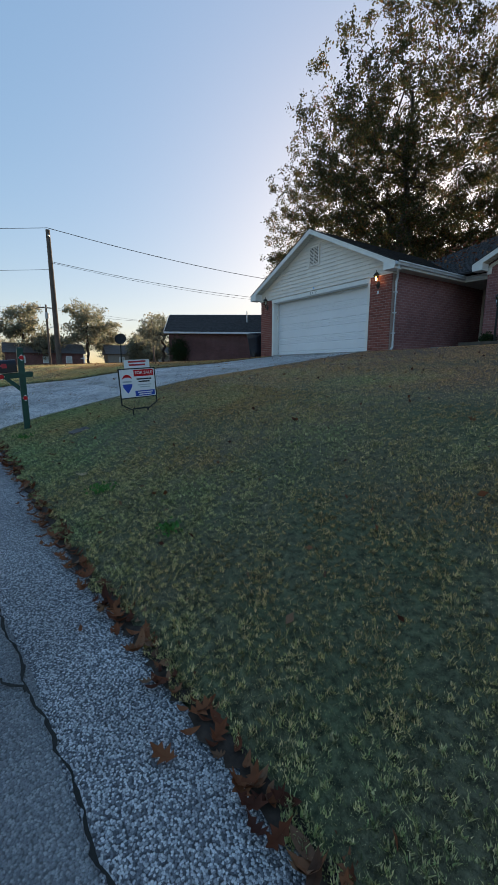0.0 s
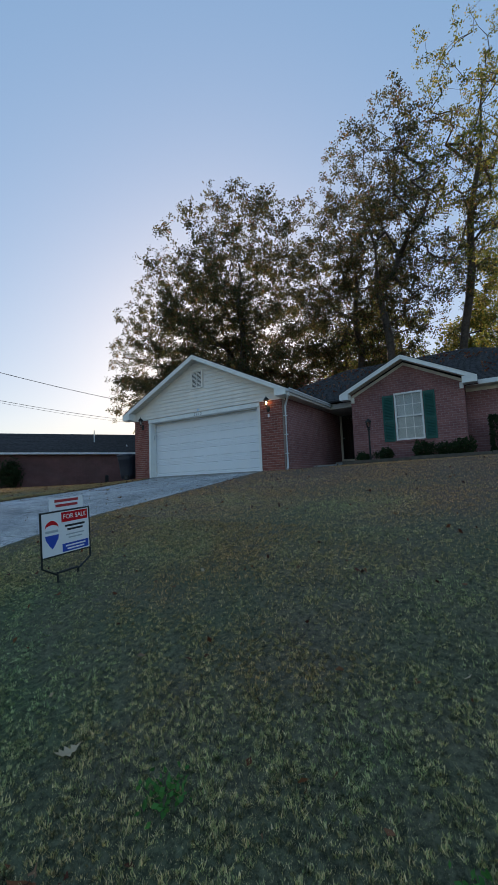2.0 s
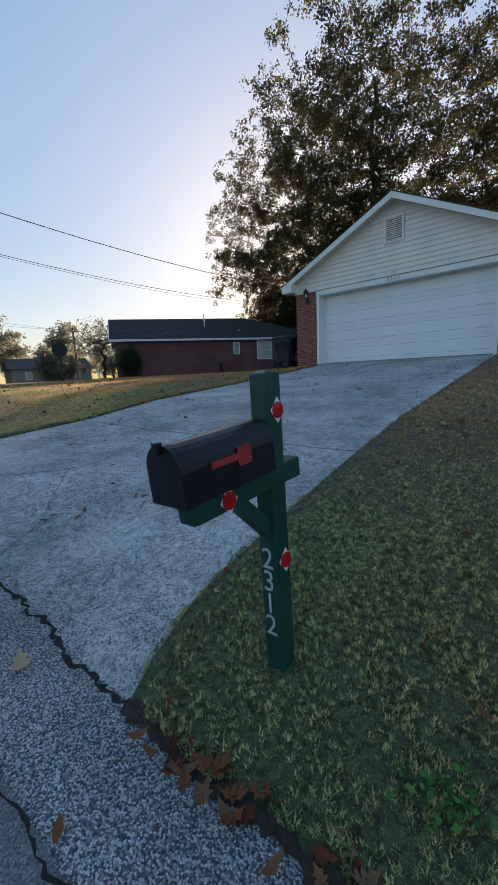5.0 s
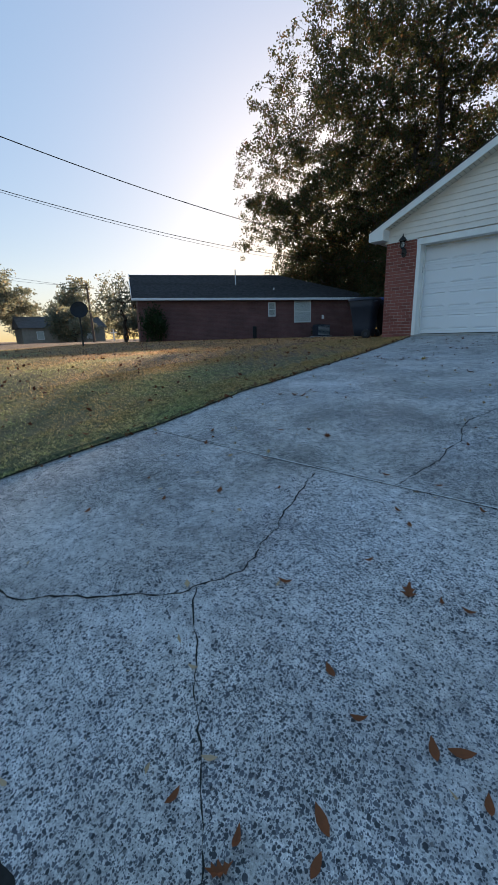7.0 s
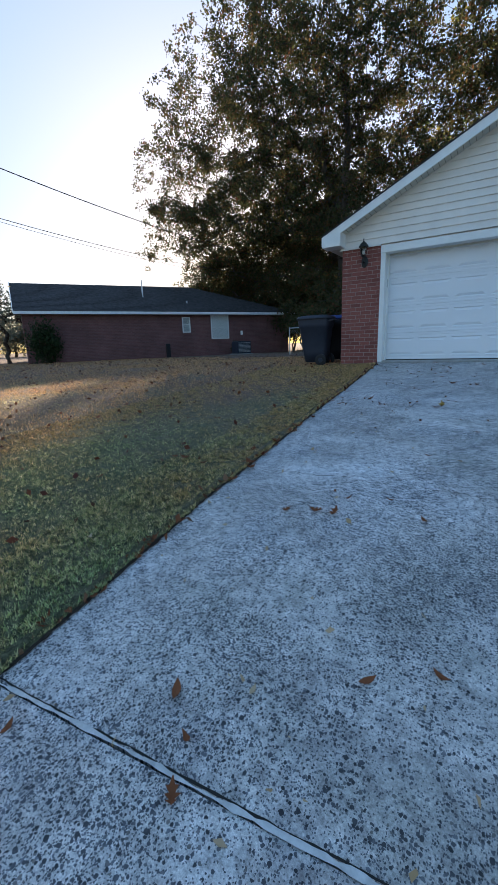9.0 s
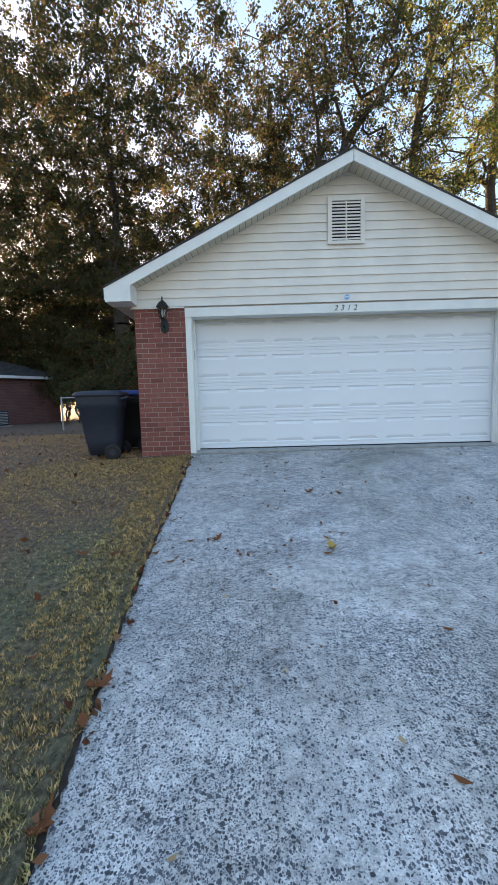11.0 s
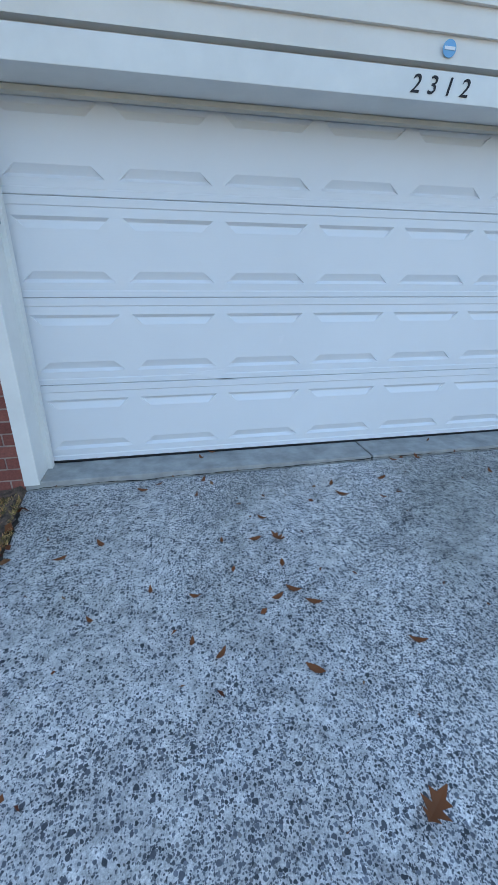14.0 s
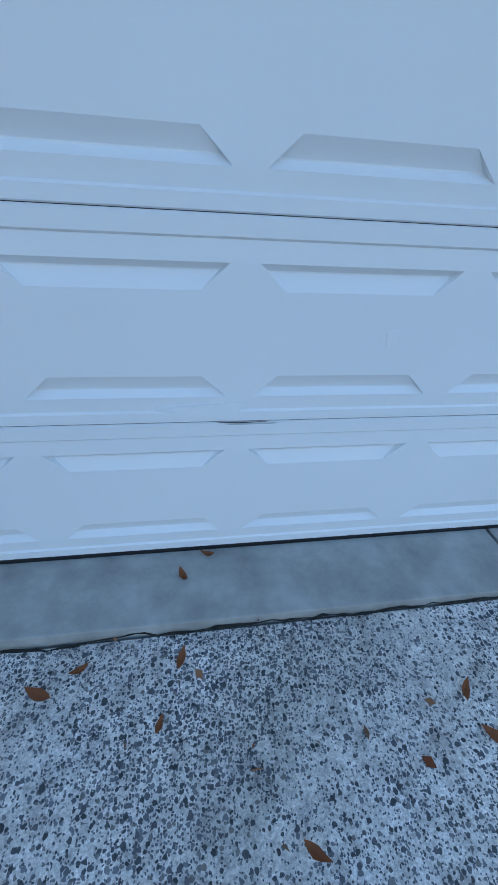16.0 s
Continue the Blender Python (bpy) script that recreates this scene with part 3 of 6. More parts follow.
def brick_pier(x0, x1, parent_house):
    """A brick pier on the garage front: mortar core with single bricks proud of it."""
    core = part("wall", block((x0 + 0.004, 0.006, -0.4), (x1 - 0.004, 0.3, 2.255)), "mortar", parent_house, "pink mortar of the brick pier")
    full = block((0, 0, 0), (0.2, 0.05, 0.067), 0.004)
    me = bpy.data.meshes.new("brick")
    full.to_mesh(me)
    full.free()
    me.materials.append(M["brick"])
    rnd = random.Random(int(x0 * 100) + 7)
    z, row = -0.13, 0
    while z < 2.2:
        x = x0 - (0.105 if row % 2 else 0.0) - rnd.random() * 0.02
        while x < x1 - 0.02:
            a, b = max(x, x0), min(x + 0.2, x1)
            if b - a > 0.02:
                ob = new("brick", me)
                ob.parent = core
                ob.matrix_basis = pose(a, rnd.uniform(-0.002, 0.002), z, 0, 0, rnd.uniform(-0.3, 0.3)) @ Matrix.Diagonal(((b - a) / 0.2, 1, 1, 1))
            x += 0.21
        z += 0.0775
        row += 1
    return core


# walls: sides, gable and back
part("wall", block((GX0, 0.3, -0.4), (GX0 + 0.25, 8.0, 2.5)), "brickwall", house)
part("wall", block((GX1 - 0.25, 0.3, -0.4), (GX1, 5.4, 2.5)), "brickwall", house)
part("wall", block((5.72, 5.4, -0.3), (7.32, 5.62, 2.6)), "brickwall", house, "brick wall at the back of the porch")
part("wall", slab([(7.08, 2.94, -0.3), (10.68, 2.94, -0.3), (10.68, 2.94, 2.62), (8.93, 2.94, 3.47), (7.08, 2.94, 2.62)], (0, 0.24, 0)), "brickwall", house, "pinkish red brick gable wall")
part("wall", block((7.08, 3.18, -0.3), (7.32, 5.4, 2.6)), "brickwall", house)
part("wall", block((10.44, 3.18, -0.3), (10.68, 3.6, 2.6)), "brickwall", house)
part("wall", block((10.683, 3.5, -0.3), (15.6, 3.74, 2.6)), "brickwall", house, "pinkish red brick front wall")
part("wall", block((15.36, 3.74, -0.3), (15.6, 12.5, 2.6)), "brickwall", house)
part("wall", block((GX0, 12.3, -0.4), (15.6, 12.5, 2.6)), "brickwall", house)
part("wall", block((GX0, 8.0, -0.4), (GX0 + 0.25, 12.3, 2.5)), "brickwall", house)
part("wall", block((GX0 + 0.25, 0.9, -0.4), (GX1 - 0.25, 1.0, 2.6)), "dark", house, "dark inside of the garage")

gable = part("wall", slab([(GX0, 0.03, 2.245), (GX1, 0.03, 2.245), (GX1, 0.03, 2.56), (GC, 0.03, RIDGE_Z - 0.1), (GX0, 0.03, 2.56)], (0, 0.25, 0)), "siding", house, "cream clapboard gable")
z, k = 2.262, 0
while z < RIDGE_Z - 0.16:
    t = z + 0.13
    def reach(h):
        return min((RIDGE_Z - 0.09 - h) / SLOPE, GC - GX0 + 0.02)
    a, b = reach(z), max(reach(t), 0.03)
    low, top = -0.026 if k else -0.034, -0.002
    bm = bmesh.new()
    p = [bm.verts.new(q) for q in ((GC - a, low, z), (GC + a, low, z), (GC + b, top, t + 0.012), (GC - b, top, t + 0.012), (GC - a, 0.03, z), (GC + a, 0.03, z), (GC + b, 0.03, t + 0.012), (GC - b, 0.03, t + 0.012))]
    for q in ((0, 1, 2, 3), (5, 4, 7, 6), (1, 0, 4, 5), (2, 1, 5, 6), (3, 2, 6, 7), (0, 3, 7, 4)):
        bm.faces.new([p[i] for i in q])
    part("siding_board", bm, "siding", gable)
    z, k = t, k + 1

# attic vent
vent = part("gable_vent", block((2.15, -0.035, 3.12), (2.65, 0.0, 3.76)), "dark", house, "cream louvred attic vent")
for lo, hi in (((2.12, -0.06, 3.1), (2.185, -0.02, 3.78)), ((2.615, -0.06, 3.1), (2.68, -0.02, 3.78)), ((2.185, -0.06, 3.1), (2.615, -0.02, 3.15)), ((2.185, -0.06, 3.715), (2.615, -0.02, 3.78))):
    part("vent_frame", block(lo, hi, 0.006), "siding", vent)
part("vent_mullion", block((2.392, -0.062, 3.15), (2.408, -0.036, 3.715)), "siding", vent)
for i in range(12):
    part("slat", block((2.185, -0.058, 0), (2.615, -0.052, 0.024)), "siding", vent).matrix_basis = pose(0, 0, 3.158 + i * 0.047, 0)

# trim round the garage door
part("head_trim", block((-0.09, -0.03, HEAD), (4.97, 0.285, 2.235), 0.004), "white", house)
for x0, x1 in ((-0.09, 0.0), (4.88, 4.97)):
    part("door_jamb", block((x0, -0.012, -0.02), (x1, 0.285, HEAD), 0.004), "white", house)
    part("door_stop", block((x0 if x0 < 0 else x1 - 0.12, 0.2, -0.01), ((0.03) if x0 < 0 else x1, 0.262, HEAD), 0.003), "white", house)
part("head_stop", block((0.032, 0.205, HEAD - 0.03), (4.846, 0.262, HEAD - 0.002), 0.003), "soffit", house)
for i, ch in enumerate("2312"):
    text_part("house_number", ch, 0.115, pose(2.24 + i * 0.098, -0.032, 2.165, 90), "ink", house, 0.003, 0.25)
part("alarm_sticker", lathe([(0.038, 0), (0.038, 0.004)], 24, m=pose(2.41, -0.034, 2.325, 90)), "skyblue", house, "round pale blue sticker")
part("sticker_band", block((2.38, -0.041, 2.318), (2.44, -0.0385, 2.332)), "sign", house)

# sectional garage door
gdoor = thing("garage_door", label="white steel sectional garage door, dented low down")
gdoor.parent = house
DY = 0.285


def door_section(z0, z1):
    """One section with eight pressed panels and lapped edges."""
    bm = bmesh.new()
    h = z1 - z0
    xa, xb = -0.0, 4.88
    pans = [(i * 0.61 + 0.036, (i + 1) * 0.61 - 0.036) for i in range(8)]
    za, zb = z0 + 0.085, z0 + 0.44
    rows = [z0 + 0.0008, z0 + 0.005, z0 + 0.036, z0 + 0.042, za, zb, z1 - 0.052, z1 - 0.046, z1 - 0.005, z1 - 0.0008]
    dep = [0.007, 0.0, 0.0, 0.006, 0.003, 0.003, 0.006, 0.0, 0.0, 0.007]
    xs = [xa] + [q for p in pans for q in p] + [xb]
    grid = [[bm.verts.new((x, DY + d, z)) for x in xs] for z, d in zip(rows, dep)]
    for j in range(len(rows) - 1):
        for i in range(len(xs) - 1):
            if j == 4 and i % 2 == 1:
                x0, x1 = xs[i], xs[i + 1]
                ends = []
                for ze, up in ((za, 1), (zb, -1)):
                    line = [[bm.verts.new((x, DY + 0.003 + d, ze + up * dz)) for x in (x0 + ins, x1 - ins)] for dz, ins, d in ((0.0, 0.0, 0.0), (0.018, 0.022, 0.02), (0.022, 0.027, 0.02), (0.064, 0.07, 0.0))]
                    for p, q in zip(line, line[1:]):
                        bm.faces.new((p[0], p[1], q[1], q[0]) if up > 0 else (p[1], p[0], q[0], q[1]))
                    for e in (0, 1):
                        for p, q in ((1, 2), (2, 3)):
                            tri = (line[0][e], line[p][e], line[q][e])
                            bm.faces.new(tri if (e == 0) == (up > 0) else tri[::-1])
                    ends.append(line)
                lo, hi = ends
                bm.faces.new((lo[0][0], lo[3][0], lo[3][1], lo[0][1], hi[0][1], hi[3][1], hi[3][0], hi[0][0]))
            else:
                bm.faces.new((grid[j][i], grid[j][i + 1], grid[j + 1][i + 1], grid[j + 1][i]))
    bmesh.ops.remove_doubles(bm, verts=bm.verts, dist=1e-5)
    return part("door_section", bm, "door", gdoor)


for i in range(4):
    door_section(0.008 + 0.5415 * i, 0.008 + 0.5415 * (i + 1) if i < 3 else 2.178)
part("bottom_seal", block((0.0, DY - 0.004, -0.004), (4.88, DY + 0.04, 0.014), 0.004), "plastic_black", gdoor, "black rubber seal")
part("door_back", block((-0.05, DY + 0.03, 0.0), (4.93, DY + 0.05, 2.19)), "dark", gdoor)
part("latch_plate", block((-0.006, 0.19, 1.47), (0.012, 0.2, 1.62), 0.003), "galv", gdoor, "small grey metal plate on the jamb")
part("dent_crease", tube([(1.16, DY - 0.001, 0.551), (1.23, DY - 0.002, 0.549), (1.31, DY - 0.001, 0.551)], [0.0006, 0.0016, 0.0006], 6), "crack", gdoor, "dark crease of the dent")
part("dent", slab([(0.98, DY - 0.0006, 0.6), (1.2, DY - 0.0045, 0.557), (1.24, DY - 0.0006, 0.62)], (0, 0.006, 0)), "door", gdoor, "shallow dent in the white steel")
part("dent_scratch", slab([(1.18, DY - 0.0012, 0.545), (1.34, DY - 0.0012, 0.546), (1.33, DY - 0.0012, 0.5425), (1.2, DY - 0.0012, 0.541)], (0, 0.001, 0)), "greyprint", gdoor, "grey scrape under the dent")
part("scuff", slab([(1.62, DY + 0.0015, 0.83), (1.66, DY + 0.0015, 0.835), (1.655, DY + 0.0015, 0.8), (1.63, DY + 0.0015, 0.78)], (0, -0.0008, 0)), "sign", gdoor, "pale scuff")


# ---- roofs ----
def roof_plane(corners, thick=0.06, parent=house, material="shingle", courses=0, label=""):
    """A sloping roof slab; courses: shingle rows that show as low steps."""
    a, b, c, d = (Vector(p) for p in corners)       # eave left, eave right, top right, top left
    nrm = (b - a).cross(d - a).normalized()
    prof = [(0.0, -thick)]
    for i in range(max(courses, 1)):
        prof += [(i / max(courses, 1), 0.014 if courses else 0.0), ((i + 1) / max(courses, 1), 0.003 if courses else 0.0)]
    prof.append((1.0, -thick))
    bm = bmesh.new()
    left = [bm.verts.new(a.lerp(d, t) + nrm * h) for t, h in prof]
    right = [bm.verts.new(b.lerp(c, t) + nrm * h) for t, h in prof]
    n = len(prof)
    for i in range(n):
        bm.faces.new((left[i], right[i], right[(i + 1) % n], left[(i + 1) % n]))
    bm.faces.new(left)
    bm.faces.new(right[::-1])
    bmesh.ops.recalc_face_normals(bm, faces=bm.faces)
    return part("roof", bm, material, parent, label)


OV = 0.32
ez = RIDGE_Z - (GC - GX0 + OV) * SLOPE
roof_plane([(GX0 - OV, 9.0, ez), (GX0 - OV, -0.32, ez), (GC, -0.32, RIDGE_Z), (GC, 9.0, RIDGE_Z)], courses=26, label="dark shingled garage roof")
roof_plane([(GX1 + OV, -0.32, ez), (GX1 + OV, 6.5, ez), (GC, 6.5, RIDGE_Z), (GC, -0.32, RIDGE_Z)], courses=26, label="dark shingled garage roof")
# main hipped roof
MY0, MZ, RY, RZ = 3.12, 2.56, 8.0, 4.98
roof_plane([(1.0, MY0, MZ), (15.7, MY0, MZ), (10.8, RY, RZ), (5.4, RY, RZ)], courses=34, label="dark shingled roof strewn with leaves")
roof_plane([(15.7, MY0, MZ), (15.7, 12.9, MZ), (10.8, RY, RZ), (10.8, RY, RZ + 0.001)])
roof_plane([(15.7, 12.9, MZ), (0.5, 12.9, MZ), (5.4, RY, RZ), (10.8, RY, RZ)])
roof_plane([(0.5, 12.9, MZ), (1.0, MY0, MZ), (5.4, RY, RZ), (5.4, RY, RZ + 0.001)])
# gable wing
WX0, WX1, WC, WZ = 6.79, 11.07, 8.93, 3.66
wz = WZ - (WC - WX0) * SLOPE
roof_plane([(WX0, 6.0, wz), (WX0, 2.55, wz), (WC, 2.55, WZ), (WC, 6.0, WZ)], courses=18)
roof_plane([(WX1, 2.55, wz), (WX1, 6.0, wz), (WC, 6.0, WZ), (WC, 2.55, WZ)], courses=18)


def rake(xa, xc, za, zc, y, wall_y, depth, parent, wall_x):
    """White rake board down one side of a gable, with its boxed end and soffit."""
    d = Vector((xc - xa, 0, zc - za)).normalized()
    n = Vector((-d.z, 0, d.x)) if d.x > 0 else Vector((d.z, 0, -d.x))
    a, c = Vector((xa, y, za)) + n * 0.012, Vector((xc, y, zc)) + n * 0.012
    lowa, lowc = a - Vector((0, 0, depth)), c - Vector((0, 0, depth))
    part("rake_board", slab([a, c, lowc, lowa], (0, -0.025, 0)), "white", parent)
    part("drip_edge", slab([a + n * 0.012, c + n * 0.012, c - n * 0.012, a - n * 0.012], (0, -0.036, 0)), "shingle", parent, "dark shingle edge")
    s0, s1 = lowa + Vector((0, 0, 0.03)), lowc + Vector((0, 0, 0.03))
    soff = part("soffit", slab([s0, s1, s1 + Vector((0, wall_y - y, 0)), s0 + Vector((0, wall_y - y, 0))], (0, 0, 0.012)), "soffit", parent)
    n_gap = int((s1 - s0).length / 0.1)
    for i in range(1, n_gap):
        p = s0.lerp(s1, i / n_gap) + Vector((0, 0.06, 0))
        e = d * 0.004
        part("soffit_groove", slab([p - e, p + e, p + e + Vector((0, wall_y - y - 0.07, 0)), p - e + Vector((0, wall_y - y - 0.07, 0))], (0, 0, -0.002)), "soffitgap", soff)
    return soff


for xa, s in ((GX0 - OV, -1), (GX1 + OV, 1)):
    rake(xa, GC, ez, RIDGE_Z, -0.32, -0.0, 0.17, house, GX0)
    wall_x = GX0 if s < 0 else GX1
    x0, x1 = sorted((xa, wall_x - s * 0.06))
    part("eave_return", slab([(x0, -0.349, ez - 0.2), (x1, -0.349, ez - 0.2), (x1, -0.349, ez - 0.03 + (x1 - x0) * SLOPE * (s < 0)), (x0, -0.349, ez - 0.03 + (x1 - x0) * SLOPE * (s > 0))], (0, 0.345, 0)), "white", house)
    part("corner_frieze", block((GX0 - 0.05 if s < 0 else 4.972, -0.028, 2.24), (-0.092 if s < 0 else GX1 + 0.05, 0.0, 2.262)), "white", house)
for xa in (WX0, WX1):
    rake(xa, WC, wz, WZ, 2.55, 2.94, 0.16, house, 7.08)
    s = -1 if xa < WC else 1
    x0, x1 = sorted((xa, (7.08 if s < 0 else 10.68) - s * 0.02))
    part("eave_return", block((x0, 2.53, wz - 0.2), (x1, 2.9, wz + 0.01), 0.006), "white", house)
    part("frieze_board", block((x1 - 0.02 if s < 0 else x0 - 0.1, 2.9, wz - 0.29), (x1 + 0.1 if s < 0 else x0 + 0.02, 2.945, wz - 0.1), 0.004), "white", house)
    part("rake_frieze", slab([(xa + (0.3 if s < 0 else -0.3), 2.92, wz - 0.04), (WC, 2.92, WZ - 0.17), (WC, 2.92, WZ - 0.27), (xa + (0.3 if s < 0 else -0.3), 2.92, wz - 0.14)], (0, 0.018, 0)), "soffit", house)

# eaves with gutters: garage side, porch, main front
part("soffit", block((GX1, -0.1, ez - 0.17), (GX1 + OV, 3.6, ez - 0.15)), "soffit", house)
part("fascia", block((GX1 + OV - 0.02, -0.3, ez - 0.16), (GX1 + OV, 3.5, ez - 0.01), 0.003), "white", house)


def gutter(p0, p1, out, parent):
    """An open K-shaped gutter from p0 to p1; out points away from the fascia."""
    o = Vector(out)
    prof = [(0, 0), (0, -0.1), (0.07, -0.1), (0.09, -0.05), (0.12, -0.03), (0.12, 0), (0.112, 0), (0.112, -0.025), (0.083, -0.044), (0.065, -0.092), (0.008, -0.092), (0.008, 0)]
    bm = bmesh.new()
    ends = [[bm.verts.new(Vector(p) + o * a + Vector((0, 0, b))) for a, b in prof] for p in (p0, p1)]
    n = len(prof)
    for i in range(n):
        bm.faces.new((ends[0][i], ends[0][(i + 1) % n], ends[1][(i + 1) % n], ends[1][i]))
    bm.faces.new(ends[0])
    bm.faces.new(ends[1][::-1])
    bmesh.ops.recalc_face_normals(bm, faces=bm.faces)
    return part("gutter", bm, "gutter", parent)


part("fascia", block((GX0 - OV - 0.015, -0.34, ez - 0.17), (GX0 - OV + 0.01, 9.0, ez + 0.0), 0.003), "white", house)
part("soffit", block((GX0 - OV, 0.0, ez - 0.17), (GX0, 9.0, ez - 0.15)), "soffit", house)
gutter((GX1 + OV, -0.3, ez + 0.0), (GX1 + OV, 3.4, ez + 0.0), (1, 0, 0), house)
gutter((GX1 + OV + 0.12, 3.5, ez + 0.0), (WX0 + 0.2, 3.5, ez + 0.0), (0, -1, 0), house)
part("fascia", block((GX1 + OV, 3.5, ez - 0.17), (7.1, 3.52, ez), 0.003), "white", house)
part("porch_ceiling", block((GX1, 3.52, ez - 0.17), (7.08, 5.4, ez - 0.15)), "soffit", house)
part("fascia", block((WX1, MY0 - 0.02, MZ - 0.14), (15.7, MY0 + 0.02, MZ + 0.0), 0.004), "white", house)
part("soffit", block((10.7, MY0, MZ - 0.15), (15.7, 3.5, MZ - 0.135)), "soffit", house)
part("frieze_board", block((10.69, 3.478, MZ - 0.28), (15.6, 3.5, MZ - 0.15), 0.003), "soffit", house)
# downpipe on the corner of the garage
part("downpipe", tube([(6.13, -0.2, 2.38), (6.12, -0.2, 2.3), (5.86, 0.14, 2.12), (5.81, 0.16, 2.02), (5.81, 0.16, 0.1), (5.83, 0.06, 0.02)], 0.034, 8), "gutter", house, "white metal downpipe")
for zz in (0.5, 1.1, 1.7):
    part("pipe_strap", block((5.755, 0.11, zz), (5.85, 0.21, zz + 0.03), 0.003), "gutter", house)


# ---- windows, shutters, front door ----
def sash_window(x0, x1, z0, z1, y, parent):
    """White double-hung window, three panes by two in each sash, blinds behind."""
    w = thing("window", label="white double-hung window with a grid of panes")
    w.parent = parent
    f = 0.055
    for lo, hi in (((x0, y - 0.025, z0), (x0 + f, y + 0.06, z1)), ((x1 - f, y - 0.025, z0), (x1, y + 0.06, z1)), ((x0 + f, y - 0.025, z1 - f), (x1 - f, y + 0.06, z1)), ((x0 + f, y - 0.03, z0), (x1 - f, y + 0.06, z0 + f))):
        part("window_frame", block(lo, hi, 0.004), "white", w)
    zm = (z0 + z1) / 2
    part("meeting_rail", block((x0 + f, y + 0.0, zm - 0.025), (x1 - f, y + 0.05, zm + 0.025), 0.003), "white", w)
    for s, (a, b) in enumerate(((z0 + f, zm - 0.025), (zm + 0.025, z1 - f))):
        part("muntin", block((x0 + f, y + 0.012, (a + b) / 2 - 0.009), (x1 - f, y + 0.03, (a + b) / 2 + 0.009)), "white", w)
        for k in (1, 2):
            x = x0 + f + (x1 - x0 - 2 * f) * k / 3
            part("muntin", block((x - 0.009, y + 0.011, a), (x + 0.009, y + 0.029, b)), "white", w)
        g = part("pane", block((x0 + f, y + 0.034, a), (x1 - f, y + 0.038, b)), "glass", w)
        g.visible_shadow = False
    blind = part("blind", block((x0 + f, y + 0.1, z0), (x1 - f, y + 0.104, z1)), "blind", w, "pale closed blind")
    part("window_sill", block((x0 - 0.04, y - 0.05, z0 - 0.07), (x1 + 0.04, y + 0.02, z0 - 0.002), 0.005), "brickwall", w)
    part("room_dark", block((x0 - 0.1, y + 0.2, z0 - 0.1), (x1 + 0.1, y + 0.235, z1 + 0.1)), "dark", w)
    return w


def opening(wall_obj, lo, hi):
    """Cuts a window hole through a wall."""
    cut = bpy.data.objects.new("cut", bpy.data.meshes.new("cut"))
    bm = block(lo, hi)
    bm.to_mesh(cut.data)
    bm.free()
    scene.collection.objects.link(cut)
    md = wall_obj.modifiers.new("hole", "BOOLEAN")
    md.object, md.operation, md.solver = cut, "DIFFERENCE", "EXACT"
    me = bpy.data.meshes.new_from_object(wall_obj.evaluated_get(bpy.context.evaluated_depsgraph_get()))
    wall_obj.modifiers.clear()
    wall_obj.data = me
    bpy.data.objects.remove(cut)


def shutter(x0, x1, z0, z1, y, parent):
    s = part("shutter", block((x0, y - 0.012, z0), (x1, y - 0.002, z1)), "shutter", parent, "dark green louvred shutter")
    zm = z0 + (z1 - z0) * 0.42
    for lo, hi in (((x0, z0), (x0 + 0.05, z1)), ((x1 - 0.05, z0), (x1, z1)), ((x0 + 0.05, z0), (x1 - 0.05, z0 + 0.08)), ((x0 + 0.05, z1 - 0.08), (x1 - 0.05, z1)), ((x0 + 0.05, zm), (x1 - 0.05, zm + 0.07))):
        part("shutter_rail", block((lo[0], y - 0.036, lo[1]), (hi[0], y - 0.012, hi[1]), 0.003), "shutter", s)
    zz = z0 + 0.1
    while zz < z1 - 0.1:
        if not zm - 0.04 < zz < zm + 0.08:
            part("slat", block((x0 + 0.05, -0.006, -0.022), (x1 - 0.05, 0.006, 0.022)), "shutter", s).matrix_basis = pose(0, y - 0.022, zz, -35)
        zz += 0.05


walls = [o for o in house.children if o.name.startswith("wall")]
front_wing = next(o for o in walls if o.get("label") == "pinkish red brick gable wall")
front_main = next(o for o in walls if o.get("label") == "pinkish red brick front wall")
opening(front_wing, (8.56, 2.8, 0.86), (9.45, 3.3, 2.46))
opening(front_main, (12.09, 3.4, 0.9), (12.97, 3.9, 2.43))
sash_window(8.555, 9.455, 0.855, 2.465, 2.94, house)
sash_window(12.085, 12.975, 0.895, 2.405, 3.5, house)
for x0, x1, y, z0, z1 in ((8.16, 8.535, 2.94, 0.83, 2.42), (9.475, 9.83, 2.94, 0.83, 2.42), (11.7, 12.065, 3.5, 0.87, 2.405), (12.995, 13.38, 3.5, 0.87, 2.405)):
    shutter(x0, x1, z0, z1, y, house)

porch = part("porch_floor", block((GX1, 2.3, -0.2), (7.08, 5.4, 0.16), 0.01), "concrete", house, "grey concrete porch floor")
part("porch_step", block((GX1, 4.6, 0.16), (7.08, 5.4, 0.34), 0.01), "concrete", house)
fdoor = thing("front_door", label="dark storm door with a pale frame")
fdoor.parent = house
for lo, hi in (((5.78, 5.34, 0.36), (5.86, 5.4, 2.42)), ((6.76, 5.34, 0.36), (6.84, 5.4, 2.42)), ((5.86, 5.34, 2.34), (6.76, 5.4, 2.42)), ((5.86, 5.33, 0.36), (6.76, 5.4, 0.46))):
    part("door_frame", block(lo, hi, 0.005), "soffit", fdoor)
part("storm_glass", block((5.88, 5.365, 0.46), (6.74, 5.372, 2.34)), "glass", fdoor)
part("door_leaf", block((5.86, 5.385, 0.46), (6.76, 5.399, 2.34)), "dark", fdoor)
